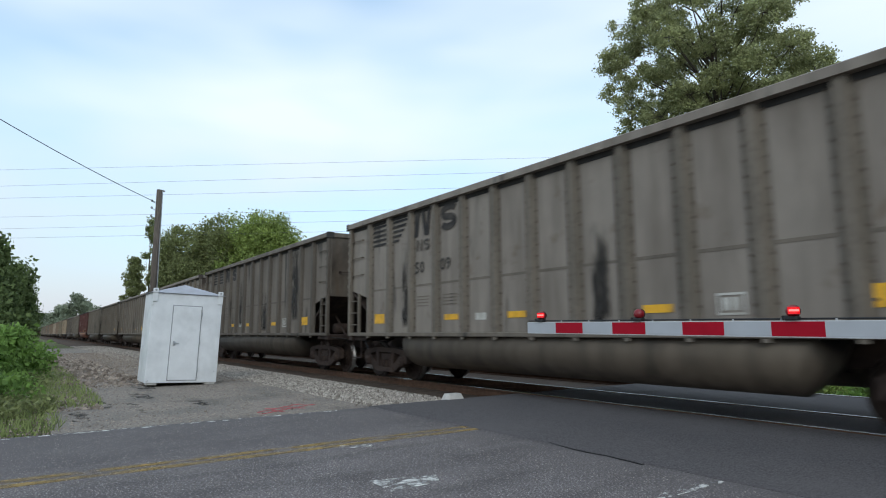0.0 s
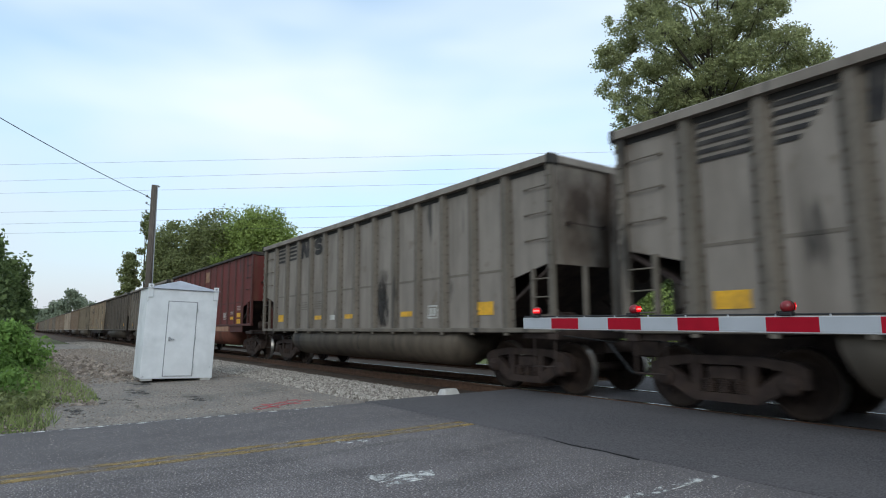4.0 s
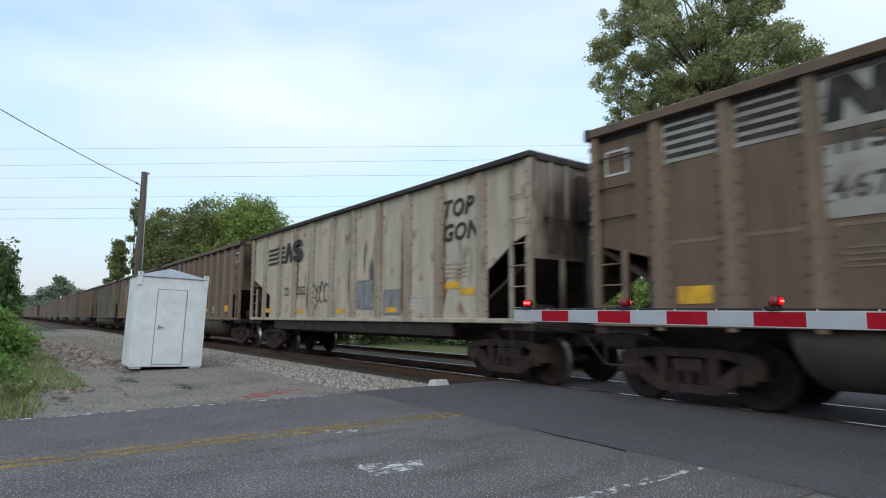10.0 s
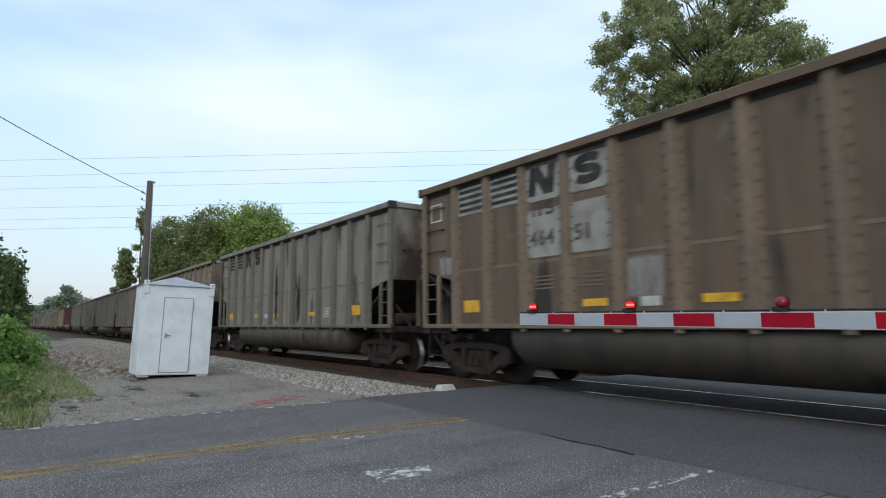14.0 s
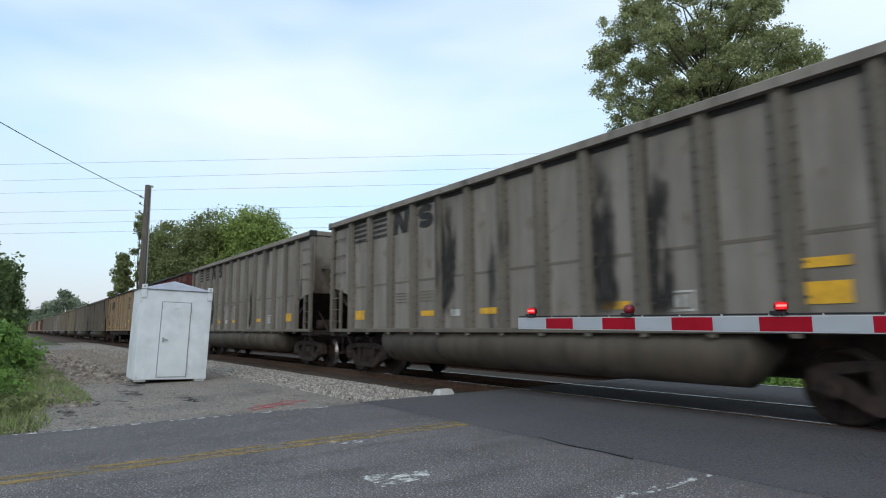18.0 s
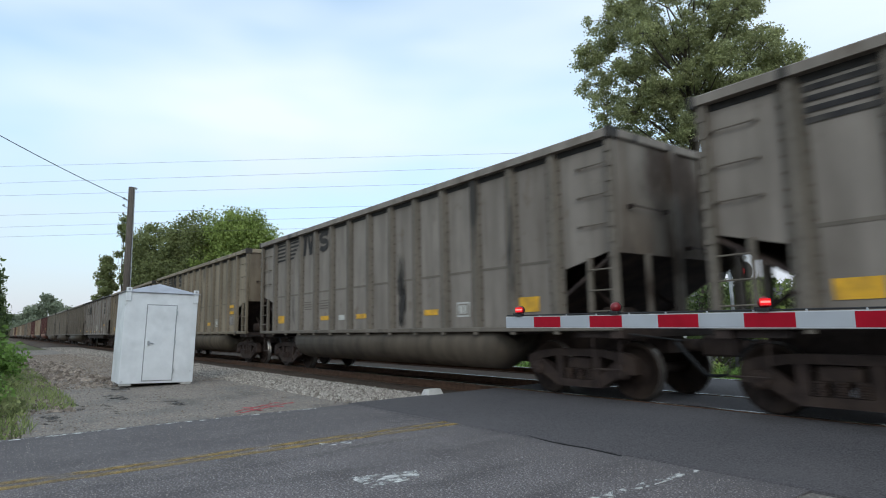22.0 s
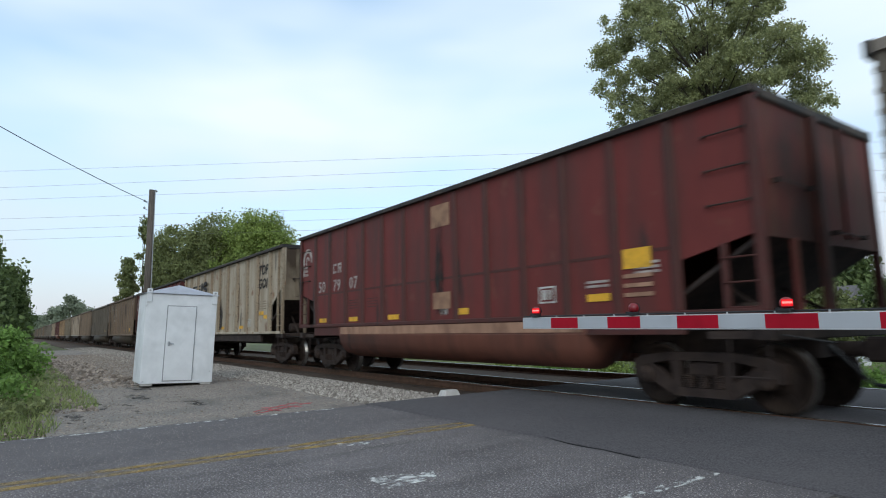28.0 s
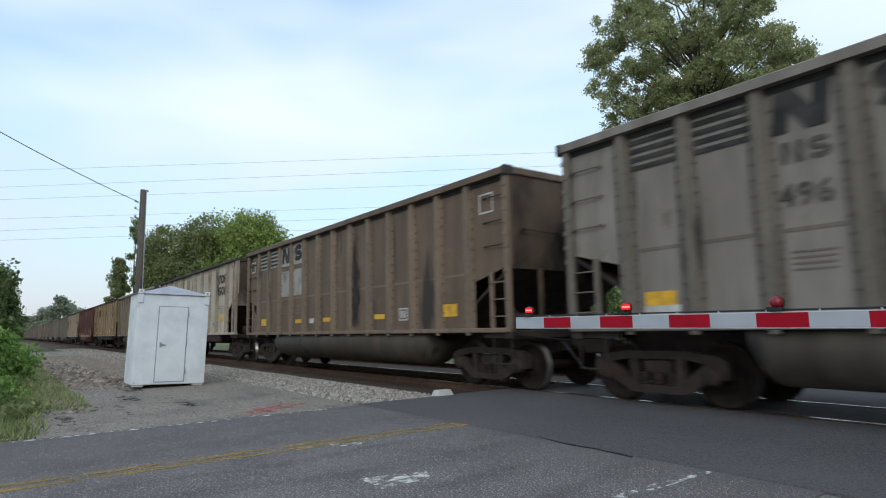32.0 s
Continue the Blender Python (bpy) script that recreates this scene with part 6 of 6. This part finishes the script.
def house():
    h = thing("white_house", "white clapboard house behind the shrubs", "house", at_az(62.5, 44, -1.75), 8)
    part("wall", box(B(), -5, 5, 0, 7, 0, 3.0), M_HOUSE, h)
    part("porch_floor", box(B(), -4.2, 4.2, -1.9, -0.01, 0.45, 0.6), M_CONC, h)
    part("porch_skirt", box(B(), -4.1, 4.1, -1.8, -1.75, 0.0, 0.45), M_SHED_DK, h, "dark lattice under the porch")
    for x in (-4.0, -2.0, 0.0, 2.0, 4.0):
        part("porch_post", box(B(), x - 0.07, x + 0.07, -1.85, -1.71, 0.6, 2.9), M_HOUSE, h)
    part("porch_rail", box(B(), -4.0, 4.0, -1.80, -1.75, 1.35, 1.42), M_HOUSE, h)
    for k in range(28):
        part("baluster", box(B(), -3.9 + 0.28 * k, -3.86 + 0.28 * k, -1.79, -1.76, 0.6, 1.35), M_HOUSE, h)
    for k in range(3):
        part("step", box(B(), -0.7, 0.7, -2.8 + 0.3 * k, -1.9, 0.0, 0.15 * (k + 1)), M_CONC, h)
    bm = prism(B(), [(-0.5, 2.95), (7.5, 2.95), (3.5, 5.2)], -5.4, 5.4, "x")
    part("roof", bm, M_ROOF, h)
    for x in (-3.6, -1.2, 1.2, 3.6):
        wd = part("window", box(B(), x - 0.5, x + 0.5, -0.05, -0.004, 0.9, 2.2), M_HOUSE, h)
        for dx in (-0.23, 0.23):
            part("pane", box(B(), x + dx - 0.18, x + dx + 0.18, -0.06, -0.052, 1.0, 2.1), M_GLASSDK, wd)


house()
for az, d, h, r in ((58.9, 25.0, 2.4, 0.055), (58.5, 25.4, 1.9, 0.04), (48.9, 30.0, 2.0, 0.05)):
    post = thing("marker_post", "white painted post behind the crossing", "post", at_az(az, d, -1.75))
    part("shaft", rod(B(), (0, 0, 0), (0, 0, h), r, n=8), M_HOUSE, post)
    part("cap", lathe(B(), [(0.0, h), (r + 0.015, h), (r + 0.015, h + 0.03), (0.0, h + 0.05)], n=8, axis="z"), M_HOUSE, post)


def fence():
    f = thing("picket_fence", "white picket fence on the lawn", "fence", at_az(56.8, 46, -1.76), 40)
    for k in range(34):
        bm = prism(B(), [(-0.05, 0.05), (0.05, 0.05), (0.05, 0.95), (0.0, 1.05), (-0.05, 0.95)], -0.012, 0.012)
        part("picket", bm, M_HOUSE, f, at=(-2.6 + 0.155 * k, 0, 0))
    for z in (0.3, 0.75):
        part("rail", box(B(), -2.7, 2.7, 0.013, 0.05, z, z + 0.08), M_HOUSE, f)


fence()


# ---------------------------------------------------------------- road markings, stones, grass
def flat_strip(name, label, pts, z, material):
    bm = B()
    lo = [bm.verts.new((x, y, z)) for x, y in pts]
    hi = [bm.verts.new((x, y, z + 0.004)) for x, y in pts]
    n = len(pts)
    for i in range(n):
        bm.faces.new([lo[i], lo[(i + 1) % n], hi[(i + 1) % n], hi[i]])
    bm.faces.new(hi)
    bm.faces.new(lo[::-1])
    bmesh.ops.recalc_face_normals(bm, faces=bm.faces[:])
    return solid(name, bm, material, label, "road marking", "structure")


def ragged(x0, x1, y0, y1, seed, n=14, amp=0.03):
    r = random.Random(seed)
    a = [(x0 + (x1 - x0) * k / n, y0 + r.uniform(-amp, amp)) for k in range(n + 1)]
    b = [(x0 + (x1 - x0) * k / n, y1 + r.uniform(-amp, amp)) for k in range(n, -1, -1)]
    return a + b


def ragged_y(x0, x1, y0, y1, seed, n=14, amp=0.015):
    return [(b, a) for a, b in ragged(y0, y1, x0, x1, seed, n, amp)]


for k, x in enumerate((-6.38, -6.18)):
    flat_strip("centre_line", "worn double yellow centre line", ragged_y(x, x + 0.115, -30, 5.1, 5 + k, 90, 0.008), -0.014, M_LINE_Y)
flat_strip("edge_line", "broken worn white edge line", ragged_y(-8.83, -8.78, -6.0, 4.3, 33, 80, 0.012), -0.0130, M_LINE_E)
flat_strip("stop_line", "worn remains of a white stop line", [(-4.56, 2.44), (-4.40, 3.0), (-4.19, 2.90), (-4.16, 2.42)], -0.0135, M_LINE_W)
flat_strip("stop_line", "worn remains of a white stop line", [(-6.10, 2.90), (-5.98, 3.22), (-5.86, 3.20), (-5.96, 2.88)], -0.0135, M_LINE_W)
flat_strip("edge_line", "broken worn white edge line", ragged_y(-2.90, -2.81, 0.9, 4.75, 30, 60, 0.012), -0.0130, M_LINE_E)
for k, (x, y, dx, dy) in enumerate(((-12.9, 1.0, 1.3, 0.35), (-12.2, 1.6, 1.6, 0.12), (-11.3, 0.7, 1.2, 0.22), (-14.2, 1.9, 1.4, 0.25), (-11.9, 2.6, 0.9, 0.2), (-18.0, 2.2, 3.0, 0.4))):
    flat_strip("tar_streak", "old dark tar streak on the gravel", ragged(x, x + dx, y, y + dy, 500 + k, 9, 0.06), -0.0385, M_TAR)
rr = random.Random(21)
for k, (xa, ya, xb, yb) in enumerate(((-9.28, 3.10, -10.02, 4.28), (-9.50, 3.12, -10.22, 4.12), (-9.92, 3.36, -9.60, 3.92), (-9.34, 3.50, -9.74, 3.40), (-9.62, 3.92, -10.02, 3.74), (-10.2, 3.9, -9.86, 4.2), (-9.45, 3.3, -9.62, 3.62))):
    n, dx, dy = 9, xb - xa, yb - ya
    q = math.hypot(dx, dy)
    line = [(xa + dx * i / n + rr.uniform(-0.03, 0.03), ya + dy * i / n + rr.uniform(-0.02, 0.02)) for i in range(n + 1)]
    flat_strip("spray_mark", "red utility marking sprayed on the pad", line + [(x - dy / q * 0.045, y + dx / q * 0.045) for x, y in line[::-1]], -0.0385 + 0.0004 * k, M_SPRAY)
rr = random.Random(4)
for seed, x0, y0, dx, dy, n in ((1, -4.9, 4.84, 0.22, 0.0, 6),):
    pts = [(x0, y0)]
    for _ in range(n):
        pts.append((pts[-1][0] + dx + rr.uniform(-0.03, 0.03), pts[-1][1] + dy + rr.uniform(-0.05, 0.05)))
    w = 0.018 if seed == 1 else 0.009
    flat_strip("road_crack", "dark crack in the asphalt", pts + [(x + (w if dy else 0), y + (w if not dy or dx > 0.1 else 0) + 0.002) for x, y in pts[::-1]], -0.0125 if seed > 1 else -0.0115, M_CRACK)


def stones(name, label, x0, x1, y0, y1, count, size, z, material, seed):
    rng = np.random.default_rng(seed)
    base = np.array([(1, 0, 0), (0, 1, 0), (-1, 0, 0), (0, -1, 0), (0, 0, 0.8), (0, 0, -0.8)])
    tri = np.array([(0, 1, 4), (1, 2, 4), (2, 3, 4), (3, 0, 4), (1, 0, 5), (2, 1, 5), (3, 2, 5), (0, 3, 5)])
    x = x0 + (x1 - x0) * rng.uniform(0, 1, count)
    y = rng.uniform(y0, y1, count)
    s = size * rng.uniform(0.5, 1.4, (count, 1, 1))
    v = base[None] * s * rng.uniform(0.6, 1.2, (count, 6, 1))
    a = rng.uniform(0, math.tau, count)
    c, sn = np.cos(a), np.sin(a)
    vx = v[:, :, 0] * c[:, None] - v[:, :, 1] * sn[:, None]
    vy = v[:, :, 0] * sn[:, None] + v[:, :, 1] * c[:, None]
    zz = np.interp(y, [4.75, 5.6, 6.6, 7.2, 15], [-0.06, -0.05, -0.09, -0.16, -0.16]) if z is None else np.full(count, z)
    V = np.stack([vx + x[:, None], vy + y[:, None], v[:, :, 2] + zz[:, None]], 2).reshape(-1, 3)
    F = (tri[None] + (np.arange(count) * 6)[:, None, None]).reshape(-1, 3)
    ob = new(name, raw_mesh(name, V.tolist(), F.tolist(), material))
    return tagged(ob, label, "gravel", kind="stuff")


stones("ballast_stones", "pale grey crushed ballast stones beside the track", -24, -9.0, 4.9, 7.05, 22000, 0.043, None, M_STONE, 1)
stones("ballast_stones", "pale grey crushed ballast stones beside the track", -70, -24, 4.0, 7.15, 16000, 0.05, None, M_STONE, 2)
stones("pad_gravel", "loose gravel on the dusty pad", -16.5, -8.95, -0.2, 5.0, 9000, 0.014, -0.042, M_STONE_DIRT, 5)
stones("pad_gravel", "loose gravel on the dusty pad", -45, -16, 0.6, 4.9, 26000, 0.024, -0.042, M_STONE_DIRT, 3)


stones("road_aggregate", "pale stone chips worn proud of the asphalt", -8.6, -2.1, -0.4, 4.7, 24000, 0.0052, -0.0155, M_STONE, 17)
stones("rubble", "brown broken rubble heaped beside the pad", -34, -16.5, 0.9, 2.7, 500, 0.075, -0.03, M_STONE_DIRT, 15)
stones("rubble", "pale broken tar lumps at the verge", -15.5, -11.5, 0.4, 1.2, 260, 0.04, -0.035, M_STONE_DIRT, 16)


def grass(name, label, x0, x1, y0, y1, count, h, seed, z=-0.1):
    rng = np.random.default_rng(seed)
    x, y = rng.uniform(x0, x1, count), rng.uniform(y0, y1, count)
    a = rng.uniform(0, math.tau, count)
    hh = h * rng.uniform(0.4, 1.3, count)
    w = 0.008 + 0.05 * hh
    dx, dy = np.cos(a) * w, np.sin(a) * w
    lx, ly = rng.normal(0, 0.35, count) * hh, rng.normal(0, 0.35, count) * hh
    V = np.stack([np.stack([x - dx, y - dy, np.full(count, z)], 1), np.stack([x + dx, y + dy, np.full(count, z)], 1), np.stack([x + lx, y + ly, z + hh], 1)], 1).reshape(-1, 3)
    F = np.arange(count * 3).reshape(-1, 3)
    ob = new(name, raw_mesh(name, V.tolist(), F.tolist(), M_GRASS))
    return tagged(ob, label, "grass", kind="stuff")


grass("verge_grass", "rough green grass on the verge", -40, -9.3, -6, 0.55, 60000, 0.15, 7)
grass("pad_weeds", "sparse weeds creeping over the gravel", -30, -12, 0.3, 1.3, 5000, 0.10, 9, -0.05)
def weeds(name, label, x0, x1, y0, y1, count, h, size, material, seed, z=-0.1):
    """Low broad-leaved plants in clumps."""
    rng = np.random.default_rng(seed)
    c = [(rng.uniform(x0, x1), rng.uniform(y0, y1), z + h * rng.uniform(0.2, 0.6)) for _ in range(260)]
    v, f = leaf_cloud(rng, c, [h * rng.uniform(0.5, 1.0) for _ in c], count, size, 0.7)
    ob = new(name, raw_mesh(name, [(a, b, max(q, z)) for a, b, q in v], f, material))
    return tagged(ob, label, "weeds", kind="stuff")


weeds("verge_weeds", "lush green weeds along the verge", -34, -12.5, -3.0, 0.15, 42000, 0.42, 0.05, M_LEAF_BUSH, 77)
weeds("verge_weeds", "mixed olive weeds along the verge", -34, -11.0, -3.5, 0.45, 22000, 0.30, 0.045, M_LEAF_OLIVE, 78)
grass("far_grass", "tall green grass beyond the tracks", -40, -9.2, 15.9, 19.0, 9000, 0.35, 8, -1.12)
grass("lawn_grass", "light green lawn beyond the tracks", -75, -9.2, 26.0, 75, 60000, 0.16, 18, -1.76)


# ---------------------------------------------------------------- what moves
TRAIN = [(0, -176.96), (2, -139.92), (4, -102.81), (6, -65.47), (8, -27.74), (10, 10.12), 
         (12, 48.05), (14, 86.03), (16, 124.12), (18, 162.27), (20, 200.43), (22, 238.65), 
         (24, 276.99), (26, 315.38), (28, 353.74), (30, 392.0), (32, 430.22)]
# Slack in the couplers, by car.
NUDGE = {20: 0.09, 25: 0.10, 24: -0.09, 13: 0.04, -8: 0.04, -3: -0.16, -2: -0.12, -1: 0.08, 0: 0.12, 1: -0.03, 3: 0.07, 5: -0.03, 10: 0.06, 14: -0.03, 17: -0.06, 23: 0.07}


def motions():
    for k, car in CARS:
        walk(car, [(t, pose(s - X_A - PITCH * k + NUDGE.get(k, 0.0), TRACK_Y, 0)) for t, s in TRAIN])
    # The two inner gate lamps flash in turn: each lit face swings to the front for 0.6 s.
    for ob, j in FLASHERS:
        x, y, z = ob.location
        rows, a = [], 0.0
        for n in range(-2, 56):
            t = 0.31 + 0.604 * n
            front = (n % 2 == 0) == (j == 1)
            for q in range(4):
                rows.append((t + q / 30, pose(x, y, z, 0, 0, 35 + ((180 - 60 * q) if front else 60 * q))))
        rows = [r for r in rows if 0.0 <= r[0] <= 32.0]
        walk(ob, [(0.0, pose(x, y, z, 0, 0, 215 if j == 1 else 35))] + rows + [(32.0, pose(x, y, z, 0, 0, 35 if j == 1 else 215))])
    # All wheels turn alike: one action for each of the two axle places.
    done = {}
    ts, ss = [t for t, s in TRAIN], [s for t, s in TRAIN]
    for k, car in CARS:
        for tr in car.children:
            if not tr.name.startswith("truck"):
                continue
            for w in tr.children:
                if not w.name.startswith("wheelset"):
                    continue
                key = round(w.location.x, 2)
                if key not in done:
                    x = w.location.x
                    walk(w, [(f / 30, pose(x, 0, 0.457, 0, math.degrees((float(np.interp(f / 30, ts, ss)) - ss[0]) / 0.457) % 360, 0)) for f in range(961)])
                    done[key] = w
                else:
                    src = done[key]
                    w.rotation_mode = "QUATERNION"
                    w.animation_data_create()
                    w.animation_data.action = src.animation_data.action
                    w.animation_data.action_slot = src.animation_data.action_slot


motions()
